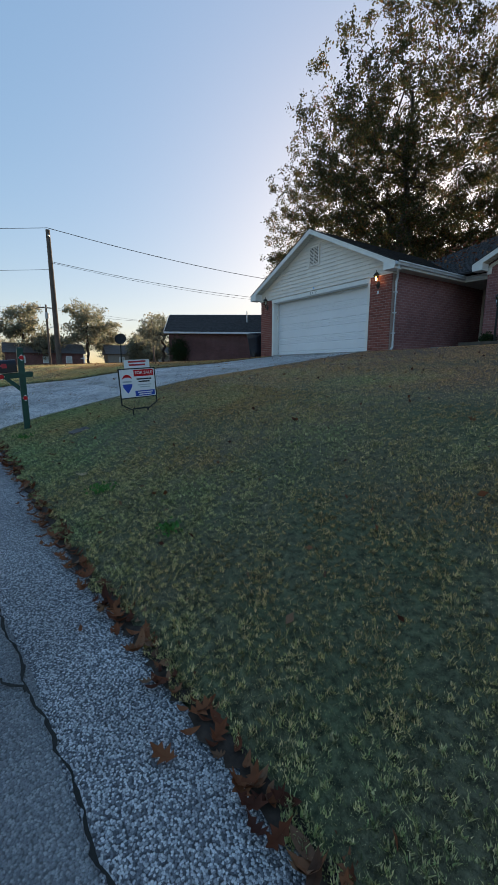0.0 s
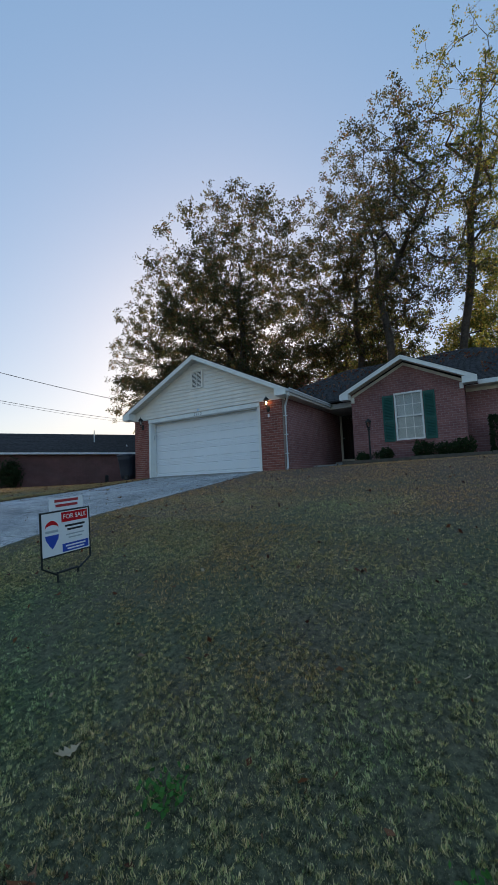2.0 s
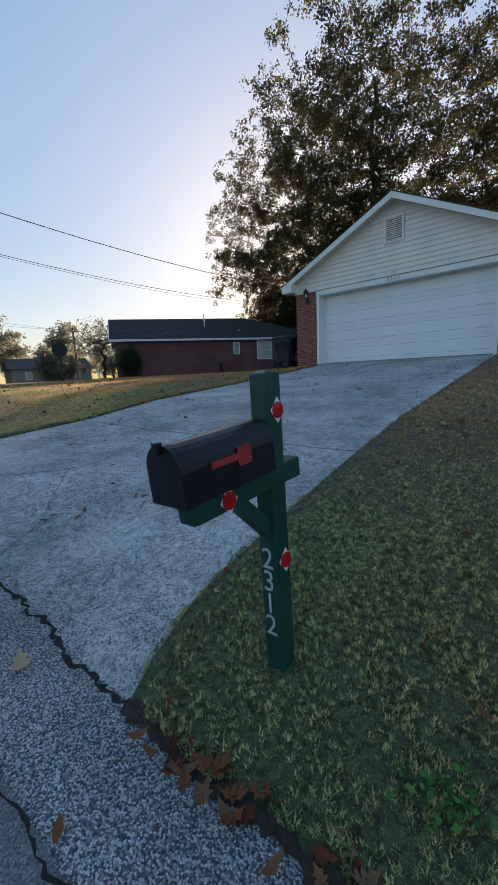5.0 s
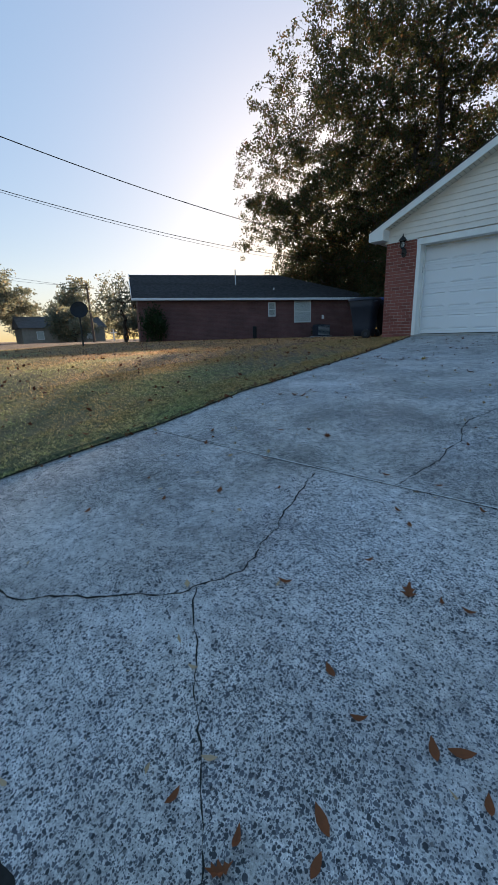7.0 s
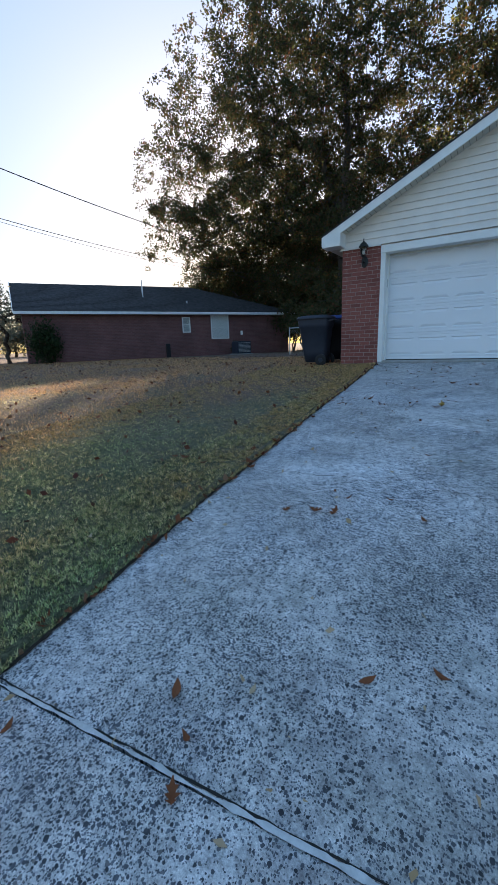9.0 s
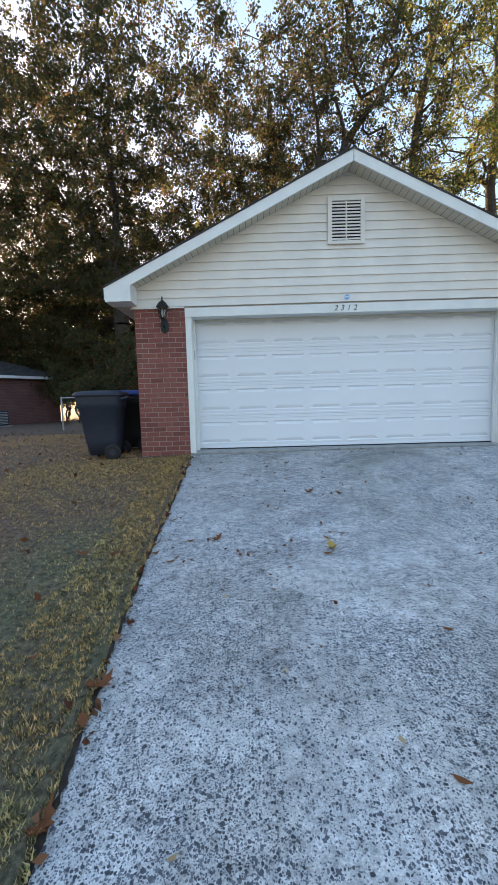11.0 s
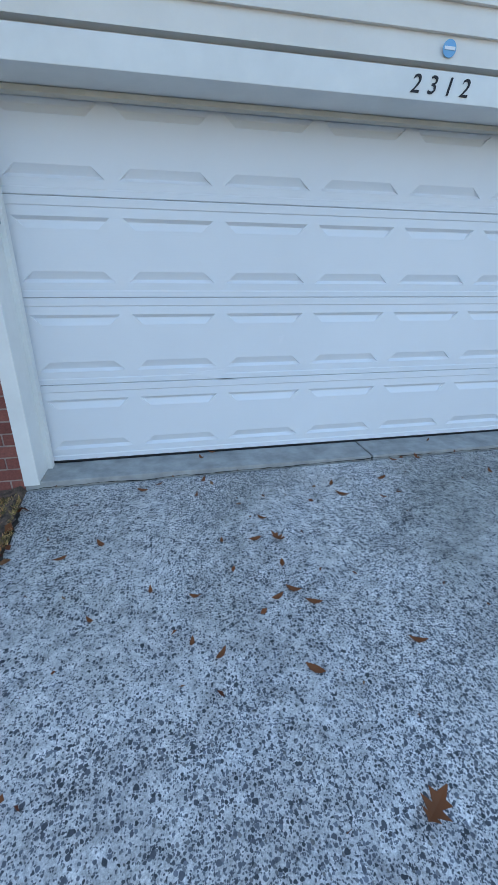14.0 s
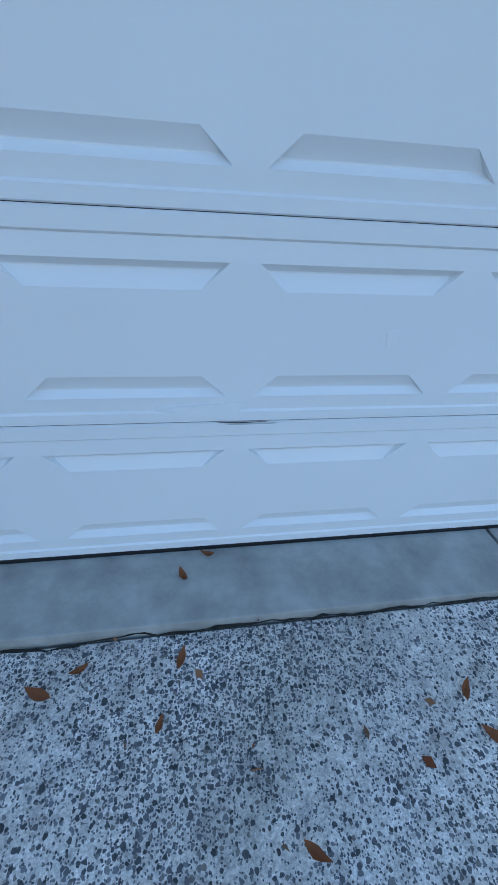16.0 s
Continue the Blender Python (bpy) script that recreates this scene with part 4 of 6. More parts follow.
part("door_knob", lathe([(0.012, 0), (0.012, 0.03), (0.03, 0.04), (0.03, 0.06), (0.01, 0.07)], 12, m=pose(5.93, 5.36, 1.35, 90)), "galv", fdoor)


def wall_lantern(x, lit):
    """Black coach lantern on a curved back plate."""
    o = thing("wall_lantern", pose(x, -0.002, 1.975) @ Matrix.Scale(1.15, 4), label="lit black coach lantern on the brick pier" if lit else "unlit black coach lantern on the brick pier", category="wall lamp", group="lanterns beside the garage door")
    part("back_plate", lathe([(0.045, 0), (0.058, 0.012), (0.03, 0.022)], 20, m=Matrix.Diagonal((1, 1, 1.7, 1)) @ pose(0, 0, 0, 90)), "iron", o)
    part("arm", tube([(0, -0.01, 0.0), (0, -0.06, -0.03), (0, -0.11, 0.0), (0, -0.11, 0.06)], 0.011, 8), "iron", o)
    m = pose(0, -0.11, 0.06)
    part("lantern_base", lathe([(0.02, 0), (0.034, 0.02), (0.042, 0.03)], 6, m=m), "iron", o)
    g = part("lantern_glass", lathe([(0.038, 0.03), (0.06, 0.17)], 6, m=m), "lampglass", o)
    g.visible_shadow = False
    for i in range(6):
        a = i * math.pi / 3
        c, s = math.cos(a), math.sin(a)
        part("lantern_bar", tube([(c * 0.04, -0.11 + s * 0.04, 0.09), (c * 0.063, -0.11 + s * 0.063, 0.23)], 0.004, 5), "iron", o)
    part("lantern_roof", lathe([(0.085, 0.168), (0.08, 0.18), (0.05, 0.225), (0.02, 0.25), (0.008, 0.27), (0.012, 0.285), (0.002, 0.31)], 12, m=m), "iron", o)
    part("bulb", lathe([(0.008, 0.04), (0.016, 0.07), (0.02, 0.1), (0.008, 0.135)], 10, m=m), "bulb" if lit else "white", o)


wall_lantern(-0.41, False)
wall_lantern(5.29, True)
part("door_sensor", block((5.26, -0.02, 1.71), (5.32, 0.0, 1.81), 0.004), "white", house, "small white box under the lantern")


# ---- the neighbour's house ----
NL, NR = Vector((-18.1, 3.06, 0)), Vector((-10.2, 16.7, 0))
nlen = (NR - NL).length
nrot = math.degrees(math.atan2(NR.y - NL.y, NR.x - NL.x))
nhouse = thing("house", pose(NL.x, NL.y, -0.2, 0, 0, nrot), label="long low brown brick house with dark hipped roof", category="house")
NH = 2.62
nwall = part("wall", block((0, 0, -0.4), (nlen, 0.25, NH)), "darkbrick", nhouse, "dark reddish brick side wall")
for lo, hi in (((0, 0.25, -0.4), (0.25, 8, NH)), ((nlen - 0.25, 0.25, -0.4), (nlen, 8, NH)), ((0.25, 7.75, -0.4), (nlen - 0.25, 8, NH))):
    part("wall", block(lo, hi), "darkbrick", nhouse)
o = 0.35
NRZ = NH + 1.85
roof_plane([(-o, -o, NH), (nlen + o, -o, NH), (nlen - 5.4, 4, NRZ + 0.1), (-o, 4, NRZ)], parent=nhouse, courses=24, label="dark shingled hipped roof")
roof_plane([(nlen + o, 8 + o, NH), (-o, 8 + o, NH), (-o, 4, NRZ), (nlen - 5.4, 4, NRZ + 0.1)], parent=nhouse)
roof_plane([(nlen + o, -o, NH), (nlen + o, 8 + o, NH), (nlen - 5.4, 4, NRZ + 0.1), (nlen - 5.4, 4, NRZ + 0.101)], parent=nhouse)
part("gable_wall", slab([(0, 0.0, NH), (0, 4, NRZ - 0.05), (0, 8, NH)], (0.1, 0, 0)), "tan", nhouse)
part("rake_board", slab([(-o - 0.02, -o, NH - 0.12), (-o - 0.02, 4, NRZ - 0.12), (-o - 0.02, 4, NRZ + 0.05), (-o - 0.02, -o, NH + 0.05)], (0.03, 0, 0)), "white", nhouse)
part("fascia", block((-o, -o - 0.03, NH - 0.16), (nlen + o, -o, NH - 0.02), 0.004), "gutter", nhouse, "white gutter board")
part("soffit", block((-o, -o, NH - 0.17), (nlen + o, 0, NH - 0.15)), "tan", nhouse)


def small_window(x0, x1, z0, z1, parent, blind):
    w = thing("window", label="small white-framed window" if x1 - x0 < 0.8 else "white-framed window with a pale blind")
    w.parent = parent
    f = 0.06
    for lo, hi in (((x0, -0.03, z0), (x0 + f, 0.05, z1)), ((x1 - f, -0.03, z0), (x1, 0.05, z1)), ((x0 + f, -0.03, z1 - f), (x1 - f, 0.05, z1)), ((x0 + f, -0.04, z0), (x1 - f, 0.05, z0 + f)), ((x0 + f, -0.028, (z0 + z1) / 2 - 0.02), (x1 - f, -0.018, (z0 + z1) / 2 + 0.02))):
        part("window_frame", block(lo, hi, 0.004), "white", w)
    g = part("pane", block((x0 + f, -0.016, z0 + f), (x1 - f, -0.012, z1 - f)), "glass", w)
    g.visible_shadow = False
    part("blind", block((x0 + f, -0.008, z0 + f), (x1 - f, -0.004, z1 - f)), "white" if blind else "blind", w)


opening(nwall, (8.27, -0.1, 1.47), (8.73, 0.4, 2.32))
small_window(8.25, 8.75, 1.45, 2.34, nhouse, False)
opening(nwall, (10.1, -0.1, 1.06), (11.26, 0.4, 2.42))
small_window(10.08, 11.28, 1.04, 2.44, nhouse, True)
part("wall_meter", block((12.1, -0.06, 1.25), (12.24, 0.0, 1.5), 0.01), "white", nhouse, "small white box on the wall")
part("wall_tap", block((7.15, -0.1, 0.05), (7.4, 0.0, 0.85), 0.03), "plastic_black", nhouse, "dark hose reel box on the wall")
part("roof_pipe", tube([(6.6, 2.0, 3.3), (6.6, 2.0, 4.6)], 0.04, 8), "gutter", nhouse, "white vent pipe")
part("roof_pipe", tube([(9.0, 1.0, 3.0), (9.0, 1.0, 3.35)], 0.045, 8), "gutter", nhouse)
part("roof_pipe", tube([(9.2, 3.6, 3.9), (9.2, 3.6, 4.3)], 0.045, 8), "gutter", nhouse)

ac = thing("air_conditioner", pose(NL.x, NL.y, -0.2, 0, 0, nrot) @ pose(11.6, -1.0, 0.06), label="grey louvred air conditioning unit beside the wall", category="air conditioner")
part("cabinet", block((-0.45, -0.4, 0.06), (0.45, 0.4, 0.78), 0.03), "plastic_grey", ac)
part("base_pad", block((-0.55, -0.5, 0), (0.55, 0.5, 0.06), 0.01), "concrete", ac)
for i in range(8):
    part("louvre", block((-0.4, -0.42, 0.14 + i * 0.075), (0.4, -0.398, 0.175 + i * 0.075), 0.004), "galv", ac)
part("fan_guard", lathe([(0.3, 0.78), (0.3, 0.8), (0.1, 0.81)], 20), "iron", ac)


# ---- trees ----
def leaf_sheet(points, sizes, seed, droop=0.25):
    """Folded pointed leaves round the points, each a pair of triangles."""
    r = np.random.default_rng(seed)
    n = len(points)
    d = r.normal(size=(n, 3))
    d[:, 2] -= droop
    d /= np.linalg.norm(d, axis=1, keepdims=True)
    s = np.cross(d, r.normal(size=(n, 3)))
    s /= np.linalg.norm(s, axis=1, keepdims=True) + 1e-9
    up = np.cross(s, d)
    L = sizes[:, None]
    p = np.asarray(points)
    v = np.stack([p, p + d * L * 0.5 + s * L * 0.32 + up * L * 0.08, p + d * L, p + d * L * 0.5 - s * L * 0.32 + up * L * 0.08], 1).reshape(-1, 3)
    i = np.arange(n)[:, None] * 4
    tri = np.concatenate([i + [0, 1, 2], i + [0, 2, 3]], 1).reshape(-1, 3)
    return v, tri


def raw_mesh(name, v, f, material, parent=None, label="", smooth=False):
    """A mesh from arrays of corners and triangles or quads."""
    me = bpy.data.meshes.new(name)
    k = f.shape[1]
    me.vertices.add(len(v))
    me.vertices.foreach_set("co", np.ascontiguousarray(v, dtype=np.float32).ravel())
    me.loops.add(f.size)
    me.loops.foreach_set("vertex_index", np.ascontiguousarray(f, dtype=np.int32).ravel())
    me.polygons.add(len(f))
    me.polygons.foreach_set("loop_start", np.arange(0, f.size, k, dtype=np.int32))
    me.polygons.foreach_set("loop_total", np.full(len(f), k, dtype=np.int32))
    me.update(calc_edges=True)
    if smooth:
        me.polygons.foreach_set("use_smooth", [True] * len(f))
    me.materials.append(M[material])
    ob = new(name, me)
    if parent:
        ob.parent = parent
    if label:
        ob["label"] = label
    return ob


def tree(x, y, z, top, crown, trunk_r, n_tip, per_tip, leaf, material, seed, label, lean=(0, 0), bare=0.35, spread=0.6, category="tree", dense=0.0, group="", puff=0.5, clump=0.72):
    """Grows limbs from the trunk to tips inside a crown; crown: (centre height, radius across, radius up, centre dx, dy)."""
    r = np.random.default_rng(seed)
    t = thing("tree", pose(x, y, z), label=label, category=category, group=group)
    lobes = crown if isinstance(crown[0], tuple) else (crown,)
    share = np.cumsum([q[1] ** 2 * q[2] for q in lobes])
    cz, rx, rz, dx, dy = lobes[0]
    tips, per_clump = [], 6
    while len(tips) < n_tip:
        q = r.normal(size=3)
        q /= np.linalg.norm(q)
        rim = 1 + 0.17 * noise.noise(Vector((q[0] * 2, q[1] * 2, q[2] * 2)) + Vector((0, seed, 0)))
        q *= r.random() ** 0.38 * rim
        cz, rx, rz, dx, dy = lobes[int(np.searchsorted(share, r.random() * share[-1]))]
        c = np.array([dx + q[0] * rx, dy + q[1] * rx, cz + q[2] * rz])
        if c[2] < 1.2:
            continue
        size = clump * r.uniform(0.6, 1.25) * min(1.0, 0.35 + rx * 0.12)
        tips += [c + np.clip(r.normal(size=3), -1.5, 1.5) * np.array([size, size, size * 0.6]) for _ in range(per_clump)]
    cz, rx, rz, dx, dy = lobes[0]
    tips = np.array(tips)
    tips[:, 2] = np.maximum(tips[:, 2], 0.5)
    trunk_top = min(top * 0.8, cz + rz * 0.45)
    n_tr = 14
    nodes = [np.array([lean[0] * (k / n_tr) ** 1.3 + 0.15 * math.sin(k * 1.3 + seed), lean[1] * (k / n_tr) ** 1.3 + 0.15 * math.cos(k * 1.7 + seed), trunk_top * k / n_tr]) for k in range(n_tr + 1)]
    nodes[0] = np.array([0.0, 0.0, -0.2])
    parent = [-1] + list(range(n_tr))
    count = [0] * len(nodes)
    first = int(n_tr * bare)
    axis = np.array([dx * 0.6, dy * 0.6, cz - rz * 0.3])
    arr = np.zeros((len(nodes) + len(tips) * 5, 3))
    arr[:len(nodes)] = nodes
    order = np.argsort(np.linalg.norm((tips - axis) * [1, 1, 0.7], axis=1))
    for i in order:
        p = tips[i]
        d = p - arr[:len(nodes)]
        cost = np.linalg.norm(d, axis=1) + np.maximum(0, -d[:, 2]) * 0.9 * spread
        cost[:first] += 50
        j = int(np.argmin(cost))
        a = nodes[j]
        seg = max(1, min(5, int(cost[j] / 0.9)))
        prev = j
        mid_up = np.array([0, 0, -0.08 * np.linalg.norm(p - a)])
        for s in range(1, seg + 1):
            w = s / seg
            q = a + (p - a) * w + mid_up * math.sin(w * math.pi) + r.normal(size=3) * 0.07 * (s < seg)
            arr[len(nodes)] = q
            nodes.append(q)
            parent.append(prev)
            count.append(0)
            prev = len(nodes) - 1
        while prev >= 0:
            count[prev] += 1
            prev = parent[prev]
    total = max(count)
    arr = np.array(nodes)
    rad = np.maximum(trunk_r * (np.array(count) / total) ** 0.55, 0.011)
    rad[:n_tr + 1] = np.maximum(rad[:n_tr + 1], trunk_r * np.linspace(1, 0.3, n_tr + 1) * 0.8)
    rad[0] *= 1.35
    v, f = [], []
    for k in range(1, len(nodes)):
        a, b = arr[parent[k]], arr[k]
        d = Vector(b - a)
        if d.length < 1e-4:
            continue
        sides = 10 if rad[k] > 0.12 else 5 if rad[k] > 0.03 else 3
        q = d.to_track_quat("Z", "Y").to_matrix()
        base = len(v)
        for pnt, rr in ((a, min(rad[parent[k]], rad[k] * 1.35) if k > n_tr else rad[parent[k]]), (b, rad[k])):
            for s in range(sides):
                ang = 2 * math.pi * s / sides
                v.append(tuple(Vector(pnt) + q @ Vector((math.cos(ang) * rr, math.sin(ang) * rr, 0))))
        for s in range(sides):
            f.append((base + s, base + (s + 1) % sides, base + sides + (s + 1) % sides, base + sides + s))
    mesh_part("trunk", v, f, "bark", t, "furrowed dark bark trunk and limbs", True)
    pts = np.repeat(tips, per_tip, axis=0) + np.clip(r.normal(size=(len(tips) * per_tip, 3)), -1.8, 1.8) * np.array([0.5, 0.5, 0.4]) * puff
    lv, lf = leaf_sheet(pts, leaf * r.uniform(0.6, 1.25, len(pts)), seed + 1)
    raw_mesh("crown", lv, lf, material, t)
    return t


tree(-6.6, 17.2, -0.1, 26.0, ((13.7, 8.4, 11.6, 0.2, 0.6), (10.4, 6.9, 7.8, -11.5, 4.4), (13.6, 7.4, 9.2, -7.6, 2.6), (6.5, 5.4, 5.2, -4.5, 4.0)), 0.42, 7000, 29, 0.175, "oakleaf", 3, "large spreading oak with dark green and bronze leaves", bare=0.2, puff=0.36, clump=0.62)
tree(2.6, 20.5, 0.1, 24.0, (15.2, 6.2, 10.6, -0.6, 0.0), 0.3, 1500, 30, 0.17, "oakleaf", 12, "dense dark oak behind the house", bare=0.25, puff=0.36, clump=0.62)
tree(6.0, 17.6, 0.1, 26, (17.0, 5.4, 9.8, 0.8, 0.0), 0.27, 1050, 27, 0.16, "oakleaf", 25, "tall oak with bronzed upper leaves", lean=(-1.6, 0.4), bare=0.3, puff=0.36, clump=0.6)
tree(9.4, 19.4, 0.2, 36, (21.0, 6.2, 12.4, 3.2, 0.0), 0.26, 900, 27, 0.16, "yellowleaf", 37, "very tall slender tree with thin yellowing leaves", lean=(3.4, 0.0), bare=0.3, puff=0.36, clump=0.6)
tree(17.5, 22.5, 0.2, 34, (19.0, 7.0, 14.0, 0, 0), 0.36, 900, 30, 0.18, "yellowleaf", 44, "tall woodland tree with yellow-green leaves", bare=0.25, puff=0.4)
rnd = random.Random(5)
for i in range(26):
    wx = -14 + i * 1.85 + rnd.uniform(-1, 1)
    wy = rnd.uniform(25, 38)
    hgt = rnd.uniform(11, 19) if i < 6 else rnd.uniform(15, 24)
    tree(wx, wy, 0, hgt, (hgt * 0.5, rnd.uniform(2.6, 3.8), hgt * 0.46, 0, 0), rnd.uniform(0.12, 0.22), 270, 24, 0.25, "yellowleaf" if i > 5 else "oakleaf", 60 + i, "thin woodland tree in yellowing leaf", bare=0.15, group="woods behind the houses")
# undergrowth at the woodland edge behind the garage;
# the tall ones are added to keep low sun off lawn and driveway
for i, (bx, by, bh) in enumerate(((-20.6, 22.5, 9.4), (-20.2, 26.0, 9.4), (-18.8, 20.5, 8.8), (-3.4, 10.5, 3.2), (-5.6, 12.5, 3.8), (-8.2, 18.5, 4.5), (-2.2, 14.0, 4.2), (-10.5, 21.0, 5.0), (-4.5, 20.0, 5.5), (-1.2, 11.5, 3.0), (-8.3, 14.6, 3.0), (-9.8, 19.5, 4.4), (-7.2, 13.0, 2.6), (-7.4, 16.0, 3.6), (-10.4, 18.0, 6.5), (-12.6, 20.0, 7.6), (-15.0, 21.0, 8.0), (-17.6, 22.4, 8.0), (-13.8, 24.0, 8.4), (-11.2, 20.0, 3.2), (-9.6, 16.4, 2.4), (-18.5, 27.0, 8.6), (-21.5, 29.0, 9.2), (-15.0, 28.0, 9.2), (-24.0, 31.5, 9.6), (-4.4, 9.6, 2.4))):
    tree(bx, by, -0.1, bh, (bh * 0.55, 1.7 if bh < 6 else 2.6 if i < 3 else 2.3, bh * 0.5, 0, 0), 0.05, 58 if bh < 6 else 250 if i < 3 else 250, 30, 0.18 if i < 3 else 0.16, "oakleaf", 90 + i, "dark scrubby undergrowth tree behind the garage, tall ones added to block the sun", bare=0.0, category="shrub", group="undergrowth behind the garage")
# ornamental tree at the neighbour's corner and far trees, leaves coloured paler as haze
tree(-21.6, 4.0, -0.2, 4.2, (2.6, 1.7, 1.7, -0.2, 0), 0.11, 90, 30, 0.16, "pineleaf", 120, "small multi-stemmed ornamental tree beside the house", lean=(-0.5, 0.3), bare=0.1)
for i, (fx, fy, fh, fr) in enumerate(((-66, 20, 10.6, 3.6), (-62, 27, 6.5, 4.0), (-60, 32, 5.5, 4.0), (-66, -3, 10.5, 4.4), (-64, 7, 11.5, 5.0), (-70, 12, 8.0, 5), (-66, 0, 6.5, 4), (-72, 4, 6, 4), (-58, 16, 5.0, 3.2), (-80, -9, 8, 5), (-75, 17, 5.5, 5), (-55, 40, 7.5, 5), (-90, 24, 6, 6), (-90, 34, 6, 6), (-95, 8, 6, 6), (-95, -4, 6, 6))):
    tree(fx, fy, -0.5, fh, (fh * 0.68, fr * 0.9, fh * 0.32, 0, 0) if i in (0, 3, 4) else (fh * 0.6, fr, fh * 0.42, 0, 0), 0.22, 190, 30, 0.36, "pineleaf", 140 + i, "distant pine with a rounded grey-green crown paled for haze" if i in (0, 3, 4) else "distant leafy tree in autumn colour paled for haze", bare=0.4 if i in (0, 3, 4) else 0.1, puff=0.75, clump=1.0, group="trees across the street")


# ---- far houses ----
def far_house(x, y, rot, length, depth, wall, label):
    h = thing("house", pose(x, y, -0.6, 0, 0, rot), label=label, category="house", group="houses across the street")
    part("wall", block((0, 0, 0), (length, depth, 2.6)), wall, h)
    part("roof", slab([(-0.4, -0.4, 2.6), (-0.4, depth / 2, 4.4), (-0.4, depth + 0.4, 2.6)], (length + 0.8, 0, 0)), "greyroof", h)
    for k in range(3):
        xw = length * (0.2 + 0.3 * k)
        w = part("window", block((xw - 0.5, -0.04, 0.9), (xw + 0.5, 0.02, 2.1), 0.01), "white", h)
        part("pane", block((xw - 0.42, -0.05, 0.98), (xw + 0.42, -0.035, 2.02)), "blind", w)


far_house(-62, 10, 80, 12, 8, "tan", "low distant house with grey roof and pale windows")
far_house(-64, -6, 85, 12, 8, "darkbrick", "low distant brick house with grey roof")
far_house(-56, 27, 65, 13, 8, "tan", "low distant house with grey roof")
for i, (px, py) in enumerate(((-50, 3.2), (-46, 16.0))):
    s = thing("sign_post", pose(px, py, -0.4), label="distant white yard sign post", category="sign", group="sign posts across the street")
    part("post", block((-0.06, -0.06, 0), (0.06, 0.06, 1.7), 0.01), "white", s)
    part("crossbar", block((-0.05, -0.45, 1.25), (0.05, 0.5, 1.37), 0.01), "white", s)


# ---- poles and cables ----
def utility_pole(x, y, z, h, r, lean, label, arm=False):
    p = thing("utility_pole", pose(x, y, z, 0, lean, 0), label=label, category="utility pole", group="utility poles")
    part("pole", tube([(0, 0, -0.5), (0, 0, h * 0.5), (0, 0, h)], [r, r * 0.85, r * 0.7], 12), "polewood", p)
    part("insulator", lathe([(0.05, 0), (0.06, 0.08), (0.03, 0.14)], 10, m=pose(0.1, 0, h - 0.4)), "galv", p)
    if arm:
        part("crossarm", block((-0.06, -1.1, h - 0.45), (0.06, 1.1, h - 0.32), 0.01), "polewood", p)
        part("transformer", lathe([(0.22, 0), (0.25, 0.05), (0.25, 0.7), (0.2, 0.78)], 14, m=pose(0.35, 0, h - 1.8)), "galv", p)
        part("street_lamp_arm", tube([(0, 0, h * 0.62), (0.1, 1.3, h * 0.7), (0.1, 1.7, h * 0.69)], 0.04, 8), "galv", p)


utility_pole(-13.9, -6.1, -0.45, 8.0, 0.17, -2.2, "tall weathered wooden utility pole on the lawn")
utility_pole(-45.6, -2.0, -0.5, 8.0, 0.16, 1.0, "distant utility pole with transformer and arm", True)
utility_pole(-37.4, 9.2, -0.4, 6.0, 0.13, -2.0, "distant wooden utility pole")


def cable(a, b, sag, r=0.014):
    n = 28
    pts = [Vector(a).lerp(Vector(b), k / n) - Vector((0, 0, sag * 4 * (k / n) * (1 - k / n))) for k in range(n + 1)]
    tagged(part("cable", tube(pts, r, 5), "cable"), "thin dark overhead cable between poles", "cable", "overhead cables")


PT = (-14.2, -6.1, 7.65)
cable(PT, (-13.8, 24, 7.1), 0.72, 0.02)
cable((-14.1, -6.1, 5.75), (-13.8, 24, 6.0), 0.8, 0.014)
cable((-14.1, -6.1, 5.68), (-13.8, 24, 5.7), 0.8, 0.009)
cable(PT, (-24, -40, 6.6), 0.8, 0.016)
cable((-14.1, -6.1, 5.3), (-24, -40, 5.0), 0.8, 0.011)
cable((-45.6, -2.0, 7.2), (-37.4, 9.2, 5.4), 0.4, 0.012)
cable((-45.6, -3.0, 7.2), (-60, -60, 7.2), 1.0, 0.014)
cable((-45.6, -1.0, 7.2), (-50, 60, 7.2), 1.2, 0.014)


# ---- satellite dish, fence ----
dish = thing("satellite_dish", pose(-15.5, -1.75, -0.26), label="dark round satellite dish on a pole in the lawn", category="satellite dish")
part("mast", tube([(0, 0, -0.2), (0, 0, 1.45)], 0.04, 10), "iron", dish)
part("reflector", lathe([(0.02, 0.0), (0.2, 0.015), (0.36, 0.07), (0.4, 0.1), (0.38, 0.1), (0.2, 0.03), (0.02, 0.015)], 28, m=pose(-0.05, 0.05, 1.72, 70, 0, 60)), "plastic_black", dish)
part("feed_arm", tube([(0, 0, 1.45), (-0.25, 0.25, 1.5), (-0.35, 0.4, 1.75)], 0.015, 6), "iron", dish)

fence = thing("fence", pose(-5.9, 7.9, -0.1, 0, 0, 0), label="chain-link fence with galvanised posts", category="fence")
for i in range(5):
    part("post", tube([(i * 1.15, 0, -0.1), (i * 1.15, 0, 1.2)], 0.03, 8), "galv", fence)
part("rail", tube([(0, 0, 1.17), (4.6, 0, 1.17)], 0.02, 8), "galv", fence)
bm = bmesh.new()
